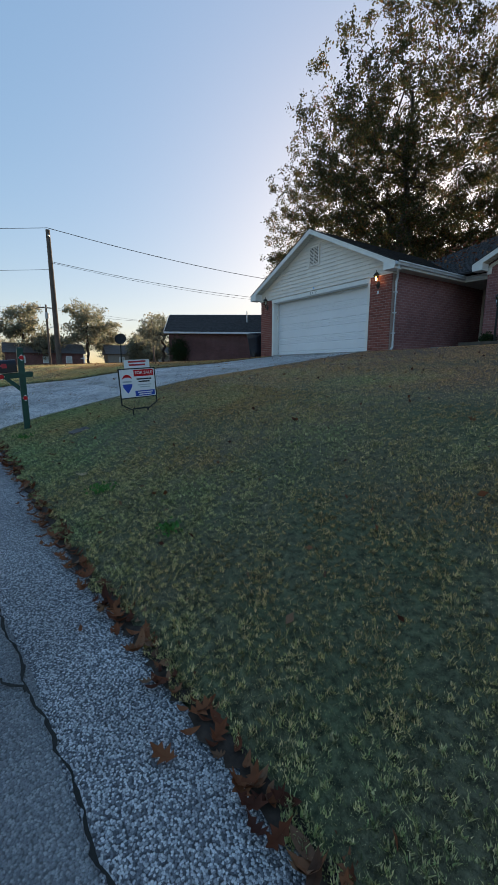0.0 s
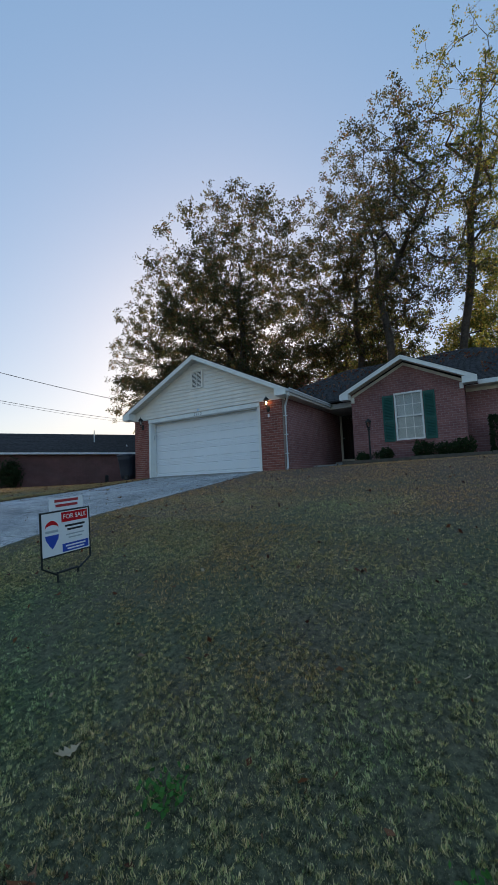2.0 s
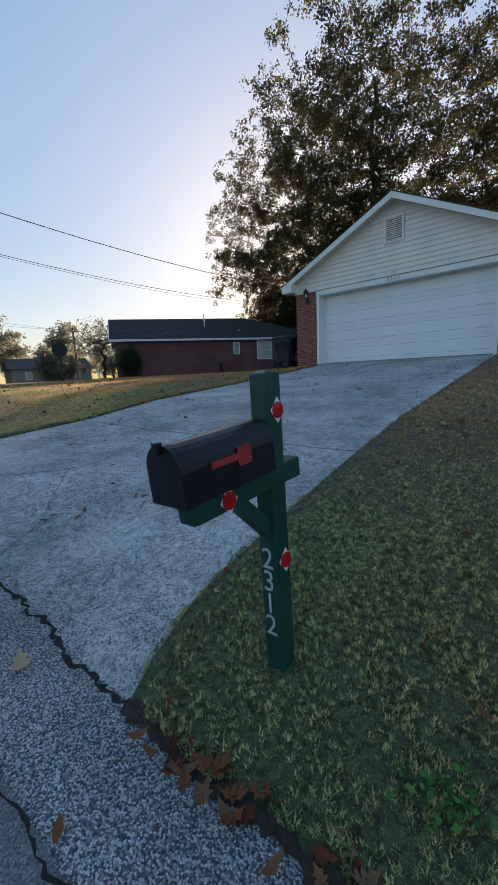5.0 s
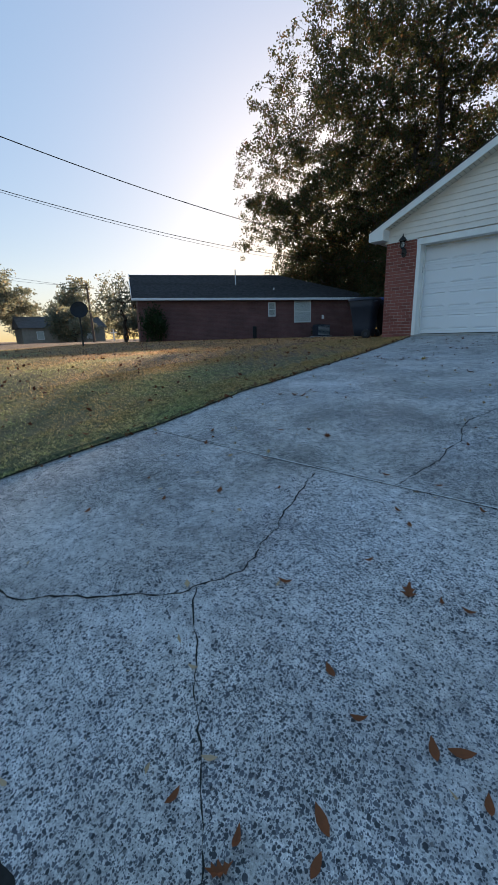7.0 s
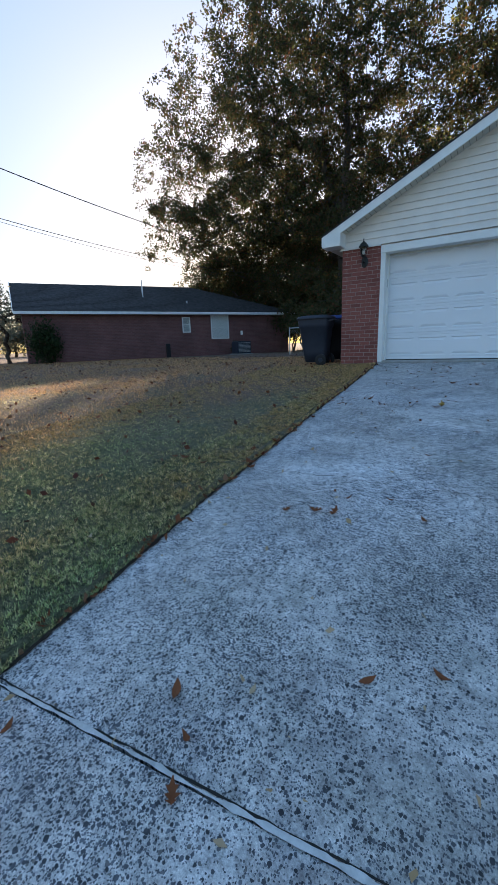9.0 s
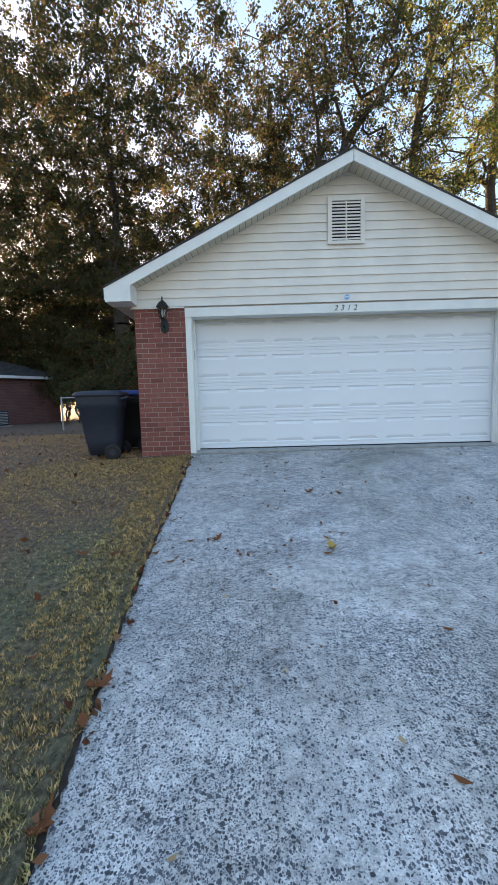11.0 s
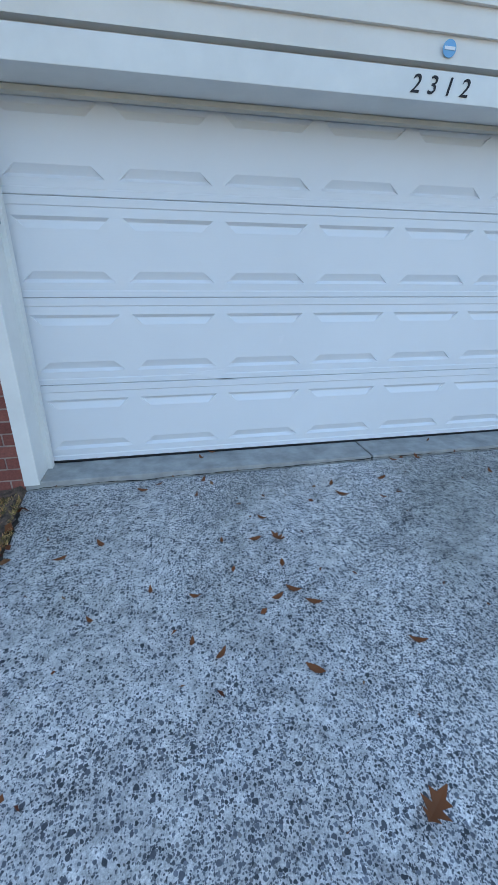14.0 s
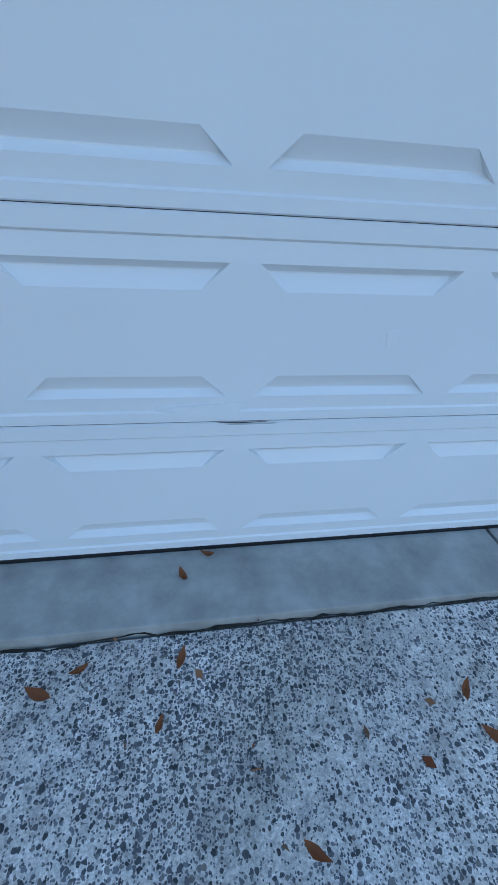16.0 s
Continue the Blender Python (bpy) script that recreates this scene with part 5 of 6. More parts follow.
for i in range(-12, 46):
    for s in (1, -1):
        a = [(i * 0.1 + (0 if s > 0 else 1.1) + s * k * 0.1, 0, k * 0.1) for k in (0, 11)]
        if all(-0.01 <= p[0] <= 4.61 for p in a):
            tube(a, 0.003, 3, bm, False)
part("wire_mesh", bm, "galv", fence)


# ---- wheeled bins ----
def wheeled_bin(x, y, rot, body, lid_mat, label):
    b = thing("wheeled_bin", pose(x, y, height(x, y) + 0.02, 0, 0, rot), label=label, category="rubbish bin", group="bins beside the garage")
    bm = bmesh.new()
    rings = []
    for zz, hx, hy, shift in ((0.06, 0.23, 0.24, 0.03), (0.3, 0.26, 0.27, 0.015), (0.8, 0.3, 0.33, 0.0), (0.82, 0.32, 0.35, 0.0), (0.9, 0.325, 0.355, 0.0), (1.0, 0.33, 0.37, 0.0)):
        ring = []
        for k in range(28):
            a = 2 * math.pi * k / 28
            c, s = math.cos(a), math.sin(a)
            e = 0.42
            ring.append(bm.verts.new((math.copysign(abs(c) ** e, c) * hx, math.copysign(abs(s) ** e, s) * hy + shift, zz)))
        rings.append(ring)
    for a, c in zip(rings, rings[1:]):
        for k in range(28):
            bm.faces.new((a[k], a[(k + 1) % 28], c[(k + 1) % 28], c[k]))
    bm.faces.new(rings[0][::-1])
    part("body", bm, body, b, smooth=True)
    bm = bmesh.new()
    lid = []
    for zz, sc in ((1.0, 1.06), (1.03, 1.06), (1.07, 0.98), (1.09, 0.7)):
        lid.append([bm.verts.new((math.copysign(abs(math.cos(q)) ** 0.42, math.cos(q)) * 0.335 * sc, math.copysign(abs(math.sin(q)) ** 0.42, math.sin(q)) * 0.375 * sc, zz)) for q in (2 * math.pi * k / 28 for k in range(28))])
    for a, c in zip(lid, lid[1:]):
        for k in range(28):
            bm.faces.new((a[k], a[(k + 1) % 28], c[(k + 1) % 28], c[k]))
    bm.faces.new(lid[-1])
    bm.faces.new(lid[0][::-1])
    part("lid", bm, lid_mat, b, smooth=True)
    part("handle", tube([(-0.24, 0.38, 0.95), (-0.24, 0.46, 0.97), (0.24, 0.46, 0.97), (0.24, 0.38, 0.95)], 0.018, 8), body, b)
    part("grip_bar", block((-0.12, -0.37, 0.76), (0.12, -0.33, 0.79), 0.008), "plastic_black", b)
    for sx in (-1, 1):
        w = part("wheel", lathe([(0.1, -0.03), (0.13, -0.02), (0.13, 0.02), (0.1, 0.03)], 24, m=pose(sx * 0.3, 0.22, 0.11, 0, 90)), "plastic_black", b)
        part("hub", lathe([(0.06, -0.036), (0.05, 0.036)], 14, m=pose(sx * 0.302, 0.22, 0.11, 0, 90)), "plastic_grey", w)


wheeled_bin(-1.55, 0.22, -88, "plastic_grey", "plastic_grey", "large slate-grey wheeled bin beside the brick pier")
wheeled_bin(-1.28, 1.05, -85, "plastic_black", "plastic_blue", "black wheeled bin with a blue lid")


# ---- mailbox ----
mb = thing("mailbox", pose(6.17, -9.97, height(6.17, -9.97), 0, -2.0, 0), label="black tin mailbox on a green wooden post", category="mailbox")
H = 1.345
bm = block((-0.046, -0.046, -0.1), (0.046, 0.046, H), 0.006)
part("post", bm, "greenwood", mb)
part("post_cap", lathe([(0.068, H - 0.01), (0.06, H + 0.0), (0.02, H + 0.012)], 4, m=pose(0, 0, 0, 0, 0, 45)), "greenwood", mb)
sag = pose(0, 0, 0.91, 5.0) @ pose(0, 0, -0.91)
part("arm", block((-0.045, -0.47, 0.865), (0.045, 0.16, 0.955), 0.008), "greenwood", mb).matrix_basis = sag
part("brace", slab([(-0.03, -0.05, 0.64), (-0.03, -0.05, 0.73), (-0.03, -0.2, 0.866), (-0.03, -0.28, 0.866)], (0.06, 0, 0)), "greenwood", mb)
prof = [(-0.09, 0.0), (-0.09, 0.12)] + [(-0.09 * math.cos(math.pi * k / 12), 0.12 + 0.09 * math.sin(math.pi * k / 12)) for k in range(1, 12)] + [(0.09, 0.12), (0.09, 0.0)]
body = part("body", slab([(a, -0.06, 0.96 + b) for a, b in prof], (0, -0.45, 0)), "blacktin", mb, "black arched tin box")
body.matrix_basis = sag
part("lid", slab([(a * 1.05, -0.5, 0.958 + b * 1.03) for a, b in prof], (0, -0.03, 0)), "blacktin", body)
part("lid_tab", block((-0.015, -0.55, 1.145), (0.015, -0.525, 1.185), 0.004), "blacktin", body)
flag = part("flag", block((0.093, -0.4, 1.06), (0.097, -0.22, 1.085), 0.001), "redtin", mb, "faded red flag")
flag.matrix_basis = sag
part("flag_plate", block((0.093, -0.27, 1.035), (0.0975, -0.2, 1.105), 0.001), "redtin", flag)
for yy, zz in ((0.012, 1.19), (-0.3, 0.905), (0.012, 0.53)):
    ref = part("reflector", lathe([(0.036, 0), (0.034, 0.006), (0.01, 0.008)], 20, m=pose(0.05 if yy > -0.1 else 0.046, yy, zz, 0, 90)), "red", mb, "round red reflector")
    if yy < -0.1:
        ref.matrix_basis = sag
    part("reflector_rim", slab([(0.0505 if yy > -0.1 else 0.0465, yy + a, zz + b) for a, b in ((0, 0.055), (0.045, 0), (0, -0.055), (-0.045, 0))], (0.0015, 0, 0)), "white", ref)
for i, ch in enumerate("2312"):
    text_part("number", ch, 0.135, pose(0.0, -0.052, 0.54 - i * 0.105, 90), "greyprint", mb, 0.001)


# ---- yard sign ----
ys_a, ys_b = Vector((7.43, -8.74, 0)), Vector((7.37, -8.13, 0))
ang = math.degrees(math.atan2(ys_b.y - ys_a.y, ys_b.x - ys_a.x))
sg = thing("yard_sign", pose(7.4, -8.42, height(7.4, -8.42), 0, -3.4, ang), label="white for-sale sign in a black wire frame", category="sign")
SW, SH = 0.305, 0.457
SB = -1.03 - height(7.4, -8.435)
part("board", block((-SW, -0.004, SB), (SW, 0.004, SB + SH), 0.001), "sign", sg)
for a, b in (((-SW, SB), (SW, SB)), ((-SW, SB + SH), (SW, SB + SH))):
    part("frame_bar", tube([(a[0], 0, a[1]), (b[0], 0, b[1])], 0.009, 8), "iron", sg)
for s in (-1, 1):
    part("frame_leg", tube([(s * SW, 0, SB + SH + 0.01), (s * SW, 0, SB - 0.1), (s * 0.13, 0, SB - 0.2), (s * 0.12, 0, -0.1)], 0.012, 8), "iron", sg)
part("foot_bar", tube([(-0.13, 0, 0.1), (0.13, 0, 0.1)], 0.012, 8), "iron", sg)
part("rider", block((-0.2, -0.004, SB + SH + 0.012), (0.23, 0.004, SB + SH + 0.14), 0.001), "sign", sg, "small white rider sign")
for sd in (-1, 1):
    def on(xc, zc):
        return pose(xc * (1 if sd < 0 else -1), sd * 0.0055, zc, 90, 0, 0 if sd < 0 else 180)
    def panel(x0, x1, z0, z1, mat, name="printed_band"):
        a, b = sorted((x0 * (1 if sd < 0 else -1), x1 * (1 if sd < 0 else -1)))
        part(name, block((a, sd * 0.0055 - 0.0006, z0), (b, sd * 0.0055 + 0.0006, z1)), mat, sg)
    panel(-0.06, 0.28, SB + 0.335, SB + 0.44, "red")
    text_part("lettering", "FOR SALE", 0.07, pose(0.11 if sd < 0 else -0.11, sd * 0.0067, SB + 0.388, 90, 0, 0 if sd < 0 else 180), "sign", sg, 0.0004)
    panel(-0.06, 0.28, SB + 0.02, SB + 0.105, "blue")
    for zz, w in ((0.29, 0.13), (0.25, 0.1), (0.2, 0.12), (0.165, 0.09)):
        panel(0.11 - w, 0.11 + w, SB + zz - 0.011, SB + zz + 0.011 - (0.008 if zz < 0.22 else 0), "ink" if zz > 0.22 else "greyprint", "lettering_bar")
    for zz, w in ((0.078, 0.13), (0.045, 0.11)):
        a = (0.11 if sd < 0 else -0.11)
        part("lettering_bar", block((a - w, sd * 0.0068 - 0.0004, SB + zz - 0.008), (a + w, sd * 0.0068 + 0.0004, SB + zz + 0.008)), "sign", sg)
    cx = -0.18 if sd < 0 else 0.18
    prof = [(0, 0.075), (0.03, 0.11), (0.075, 0.18), (0.08, 0.22)]
    pts = [(cx + a, SB + b) for a, b in prof] + [(cx - a, SB + b) for a, b in prof[:0:-1]]
    part("balloon_shape", slab([(a, sd * 0.005, b) for a, b in pts], (0, sd * 0.0012, 0)), "blue", sg)
    arc = [(cx + 0.08 * math.cos(q), SB + 0.29 + 0.08 * math.sin(q)) for q in np.linspace(0, math.pi, 13)]
    inner = [(cx + 0.08 * math.cos(q), SB + 0.29 + 0.035 * math.sin(q)) for q in np.linspace(math.pi, 0, 13)][1:-1]
    part("balloon_top", slab([(a, sd * 0.005, b) for a, b in arc + inner], (0, sd * 0.0012, 0)), "red", sg)
    panel(-0.255, -0.105, SB + 0.245, SB + 0.27, "greyprint", "lettering_bar")
    for zz, w in ((0.1, 0.15), (0.05, 0.14)):
        a = 0.015 if sd < 0 else -0.015
        part("lettering_bar", block((a - w, sd * 0.0055 - 0.0006, SB + SH + 0.012 + zz - 0.016), (a + w, sd * 0.0055 + 0.0006, SB + SH + 0.012 + zz + 0.012)), "redtin", sg)

# ---- water meter lid ----
zl = height(7.29, -9.37)
slope = math.degrees(math.atan2(height(7.29, -9.2) - height(7.29, -9.55), 0.35))
meter = thing("meter_box", pose(7.29, -9.37, zl + 0.022, slope, 0, 12), label="dark water meter lid sunk in the lawn", category="meter box")
part("rim", block((-0.14, -0.165, -0.1), (0.14, 0.165, 0.002), 0.01), "mulch", meter)
part("lid", block((-0.115, -0.14, -0.002), (0.115, 0.14, 0.007), 0.004), "plastic_black", meter)
part("finger_hole", lathe([(0.02, 0.0135), (0.02, 0.0155)], 12, m=pose(0.0, 0.08, -0.007)), "dark", meter)

# ---- garden bed in front of the wing ----
bed = thing("garden_bed", label="mulched bed edged with weathered timber", category="garden bed", kind="structure")
v, f = [], []
for i in range(33):
    x = 7.1 + 8.4 * i / 32
    for j in range(4):
        y = 1.75 + (1.19 if x < 10.68 else 1.75) * j / 3
        v.append((x, y, height(x, y) + 0.06 + 0.02 * noise.noise(Vector((x * 3, y * 3, 0)))))
for i in range(32):
    for j in range(3):
        a = i * 4 + j
        f.append((a, a + 4, a + 5, a + 1))
mesh_part("mulch", v, f, "mulch", bed)
for i in range(4):
    x0 = 7.05 + i * 2.12
    part("edging_timber", block((x0, 1.64, height(x0 + 1, 1.7) - 0.05), (x0 + 2.1, 1.75, height(x0 + 1, 1.7) + 0.13), 0.012), "timber", bed)


def shrub(x, y, rx, rz, n, seed, label, square=False, leaf=0.07, group="shrubs along the front wall"):
    """A bush of short stems and many small leaves."""
    r = np.random.default_rng(seed)
    z0 = height(x, y) + 0.05
    s = thing("shrub", pose(x, y, z0), label=label, category="shrub", group=group)
    bm = bmesh.new()
    for k in range(9):
        a = k * 0.7
        tube([(0.04 * math.cos(a), 0.04 * math.sin(a), -0.05), (rx * 0.5 * math.cos(a), rx * 0.5 * math.sin(a), rz * 0.9)], [0.014, 0.006], 5, bm)
    part("stems", bm, "bark", s)
    if square:
        q = r.uniform(-1, 1, size=(n, 3))
        k = r.integers(0, 3, n)
        q[np.arange(n), k] = np.sign(q[np.arange(n), k]) * r.uniform(0.8, 1.03, n)
    else:
        q = r.normal(size=(n, 3))
        q /= np.linalg.norm(q, axis=1, keepdims=True)
        q *= r.uniform(0.55, 1.1, n)[:, None] * (1 + 0.25 * np.sin(q[:, :1] * 5 + seed))
    p = q * np.array([rx, rx, rz]) + np.array([0, 0, rz])
    lv, lf = leaf_sheet(p, leaf * r.uniform(0.7, 1.3, n), seed + 1, -0.3)
    raw_mesh("foliage", lv, lf, "shrubleaf", s)


shrub(8.25, 2.5, 0.3, 0.2, 900, 1, "low dark green shrub beside the lamp post")
shrub(7.5, 2.5, 0.25, 0.16, 700, 2, "low dark green shrub beside the porch")
shrub(9.45, 2.45, 0.38, 0.26, 1300, 3, "rounded dark green shrub under the window")
shrub(10.15, 2.5, 0.33, 0.22, 1000, 4, "rounded reddish green shrub by the wall")
shrub(10.6, 2.6, 0.28, 0.26, 900, 5, "rounded dark green shrub at the corner")
shrub(11.5, 2.8, 0.22, 0.55, 2600, 6, "tall clipped square evergreen shrub", True)
shrub(13.25, 2.9, 0.22, 0.6, 2600, 7, "tall clipped square evergreen shrub", True)
shrub(-17.2, 3.5, 0.75, 0.95, 2600, 8, "dark overgrown bush against the brick corner", leaf=0.12, group="bushes beside the brown house")
shrub(-11.9, 12.9, 0.4, 0.35, 700, 9, "low dark bush against the brick wall", leaf=0.1, group="bushes beside the brown house")

bath = thing("bird_bath", pose(12.35, 2.3, height(12.35, 2.3) + 0.03), label="dark stone bird bath on a pedestal", category="bird bath")
part("pedestal", lathe([(0.14, 0), (0.13, 0.05), (0.06, 0.12), (0.05, 0.45), (0.08, 0.55)], 16), "timber", bath)
part("bowl", lathe([(0.07, 0.55), (0.2, 0.6), (0.24, 0.66), (0.22, 0.66), (0.18, 0.62), (0.02, 0.6)], 20), "timber", bath)

lp = thing("lamp_post", pose(7.85, 2.15, height(7.85, 2.15)), label="black garden lamp post in the flower bed", category="lamp post")
part("post", tube([(0, 0, -0.1), (0, 0, 0.25), (0, 0, 1.15)], [0.045, 0.03, 0.028], 12), "iron", lp)
part("collar", lathe([(0.05, 1.1), (0.05, 1.13), (0.03, 1.16)], 12), "iron", lp)
g = part("lantern_glass", lathe([(0.055, 1.2), (0.085, 1.38)], 6), "lampglass", lp)
g.visible_shadow = False
part("lantern_base", lathe([(0.02, 1.14), (0.06, 1.18), (0.06, 1.2)], 6), "iron", lp)
for i in range(6):
    a = i * math.pi / 3
    part("lantern_bar", tube([(math.cos(a) * 0.057, math.sin(a) * 0.057, 1.2), (math.cos(a) * 0.088, math.sin(a) * 0.088, 1.38)], 0.005, 5), "iron", lp)
part("lantern_roof", lathe([(0.11, 1.375), (0.1, 1.39), (0.05, 1.45), (0.01, 1.49)], 12), "iron", lp)


# ---- grass ----
def on_lawn(x, y):
    return y > ROAD_EDGE + bend(x) + 0.03 and not (drive_left(min(y, 0)) - 0.015 < x < drive_right(min(y, 0)) + 0.015 and y < 0.1)


def grass(name, x0, x1, y0, y1, n, hmin, hmax, seed, label, material="blade", tuft=0.026):
    """Short blades in small tufts over a stretch of lawn."""
    r = np.random.default_rng(seed)
    tufts = n // 12
    pick = r.integers(0, tufts, n)
    loose = r.random(n) < 0.6
    px = np.where(loose, r.uniform(x0, x1, n), np.clip(r.uniform(x0, x1, tufts)[pick] + r.normal(0, tuft, n), x0, x1))
    py = np.where(loose, r.uniform(y0, y1, n), np.clip(r.uniform(y0, y1, tufts)[pick] + r.normal(0, tuft, n), y0, y1))
    xg, yg = np.linspace(x0, x1, 60), np.linspace(y0, y1, 60)
    zt = np.array([[height(a, b) for b in yg] for a in xg])
    fx, fy = (px - x0) / (x1 - x0) * 59, (py - y0) / (y1 - y0) * 59
    i, j = np.minimum(fx.astype(int), 58), np.minimum(fy.astype(int), 58)
    u, w = fx - i, fy - j
    pz = (zt[i, j] * (1 - u) + zt[i + 1, j] * u) * (1 - w) + (zt[i, j + 1] * (1 - u) + zt[i + 1, j + 1] * u) * w
    dl = np.interp(np.minimum(py, 0), [-10.6, -9.7, -8.1, -6.0, -3.4, -1.7, 0.0], [0.45, 0.5, 0.37, 0.28, 0.06, 0.0, -0.09])
    dr = np.interp(np.minimum(py, 0), [-10.6, -10.3, -9.9, -8.9, -7.0, -3.0, 0.0], [5.75, 5.61, 5.47, 5.4, 5.32, 5.1, 4.97])
    wav = 0.012 * np.sin(py * 9 + px) + 0.012 * np.sin(py * 23)
    keep = ((px < dl + 0.01 + wav) | (px > dr - 0.01 - wav) | (py > 0.1)) & (py > ROAD_EDGE + np.interp(px, [6, 7.35, 9.4, 10.75, 11.84, 13.1, 16, 30], [0, 0.1, 0.22, 0.29, 0.39, 0.5, 0.72, 1.6]) + 0.01 + 0.04 * np.sin(px * 7) + 0.03 * np.sin(px * 19))
    keep &= ~((np.abs(px - 7.29) < 0.125 + 0.03 * np.sin(py * 40)) & (np.abs(py + 9.37) < 0.15 + 0.03 * np.sin(px * 37)))
    keep &= ~((px > GX0 - 0.02) & (px < 7.1) & (py > -0.01)) & ~((px >= 7.0) & (py > 1.62))
    px, py, pz = px[keep], py[keep], pz[keep]
    m = len(px)
    clump = 0.5 + 0.5 * np.sin(px * 61 + 3 * np.sin(py * 27)) * np.sin(py * 67 + 3 * np.sin(px * 23))
    h = r.uniform(hmin, hmax, m) * (0.35 + 0.6 * clump)
    a = r.uniform(0, 2 * np.pi, m)
    lean = r.uniform(0.2, 1.1, m) * h
    wd = r.uniform(0.0022, 0.0046, m)
    c, s = np.cos(a), np.sin(a)
    b = np.stack([px, py, pz + 0.012 + 0.006 * (clump > 0.62)], 1)
    side = np.stack([-s, c, np.zeros(m)], 1) * wd[:, None]
    tip = b + np.stack([c * lean, s * lean, h], 1)
    v = np.stack([b - side, b + side, tip], 1).reshape(-1, 3)
    tri = np.arange(m * 3).reshape(-1, 3)
    return tagged(raw_mesh(name, v, tri, material), label, "grass", kind="stuff")


grass("grass", 5.3, 15.5, -10.5, -8.6, 640000, 0.012, 0.03, 1, "short dormant lawn grass, green and straw-brown")
grass("grass", 5.2, 16.0, -8.6, -6.4, 300000, 0.014, 0.034, 2, "short dormant lawn grass, green and straw-brown")
grass("grass", 5.0, 17.0, -6.4, -3.6, 160000, 0.018, 0.038, 8, "short dormant lawn grass, mostly brown", "brownblade")
grass("grass", 4.9, 17.0, -3.6, 1.65, 130000, 0.02, 0.045, 3, "short dormant lawn grass, mostly brown", "brownblade")
grass("grass", -2.6, 0.6, -10.4, -0.1, 330000, 0.013, 0.034, 4, "short dormant lawn grass beside the driveway")
grass("grass", -0.4, 0.6, -10.4, -0.1, 130000, 0.02, 0.042, 9, "ragged green lawn edge overhanging the driveway", "blade")
grass("grass", -9.0, -2.6, -10.4, 6.0, 200000, 0.018, 0.045, 5, "short dormant lawn grass beside the driveway", "brownblade")
grass("grass", -20.0, -9.0, -10.0, 8.0, 110000, 0.03, 0.07, 6, "short lawn grass before the brown house", "brownblade")
grass("grass", -2.6, -0.9, -0.1, 6.0, 30000, 0.02, 0.05, 7, "thin lawn grass beside the garage", "brownblade")


M["weed"] = random_tint("bright_weeds", [(0, (0.05, 0.16, 0.035)), (1, (0.1, 0.26, 0.06))], 0.6, 0.25)
for i, (wx, wy, wr) in enumerate(((6.92, -10.08, 0.07), (10.1, -9.75, 0.06), (11.3, -9.6, 0.05))):
    rr = np.random.default_rng(300 + i)
    n = 110
    pp = np.stack([wx + rr.normal(0, wr, n), wy + rr.normal(0, wr, n), height(wx, wy) + 0.03 + rr.uniform(0, 0.05, n)], 1)
    wv, wf = leaf_sheet(pp, rr.uniform(0.02, 0.042, n), 310 + i, -0.8)
    tagged(raw_mesh("weed", wv, wf, "weed"), "bright green weed growing in the lawn", "weed", kind="stuff")


# ---- fallen leaves ----
def leaf_outline(kind, rnd):
    """Half outline of a leaf, (along, across): lobed oak or plain willow oak."""
    if kind == "lobed":
        return [(0, 0.01), (0.18, 0.06), (0.3, 0.22), (0.38, 0.1), (0.52, 0.32), (0.6, 0.12), (0.76, 0.26), (0.8, 0.1), (1.0, 0.02)]
    return [(0, 0.01), (0.2, 0.12), (0.45, 0.19), (0.7, 0.15), (0.9, 0.06), (1.0, 0.005)]


def leaf_geometry(kind, size, rnd, curl):
    """A leaf with a midrib fold, curled up along its length."""
    half = leaf_outline(kind, rnd)
    v, f = [], []
    for a, w in half:
        z = curl * size * (4 * (a - 0.5) ** 2) * 0.35
        side = 0.45 * curl * w * size
        wl, wr = w * rnd.uniform(0.85, 1.15), w * rnd.uniform(0.85, 1.15)
        v += [((a - 0.5) * size, wl * size, z + side), ((a - 0.5) * size, 0, z), ((a - 0.5) * size, -wr * size, z + side)]
    for i in range(len(half) - 1):
        b = i * 3
        f += [(b, b + 1, b + 4, b + 3), (b + 1, b + 2, b + 5, b + 4)]
    return v, f


leaf_kinds = []
rnd = random.Random(11)
for kind, size, mat in (("plain", 0.075, "fallen"), ("plain", 0.06, "fallen"), ("plain", 0.085, "fallen"), ("lobed", 0.125, "fallen"), ("lobed", 0.1, "fallen"), ("lobed", 0.17, "paleleaf"), ("plain", 0.06, "paleleaf"), ("lobed", 0.15, "goldleaf")):
    v, f = leaf_geometry(kind, size, rnd, rnd.uniform(0.5, 1.1))
    me = bpy.data.meshes.new("fallen_leaf")
    me.from_pydata(v, [], f)
    me.update()
    me.materials.append(M[mat])
    leaf_kinds.append(me)


def drop_leaf(x, y, kind, rnd, where, z=None):
    ob = new("fallen_leaf", leaf_kinds[kind])
    ob.matrix_basis = pose(x, y, (height(x, y) if z is None else z) + 0.006, rnd.uniform(-8, 8), rnd.uniform(-8, 8), rnd.uniform(0, 360))
    ob.scale = (rnd.uniform(0.75, 1.15),) * 3
    pale = kind in (5, 6)
    tagged(ob, f"{'pale upturned' if pale else 'bright yellow' if kind == 7 else 'dry brown'} {'lobed oak' if kind in (3, 4, 5, 7) else 'narrow'} leaf lying on the {where}", "leaf", f"leaves on the {where}")


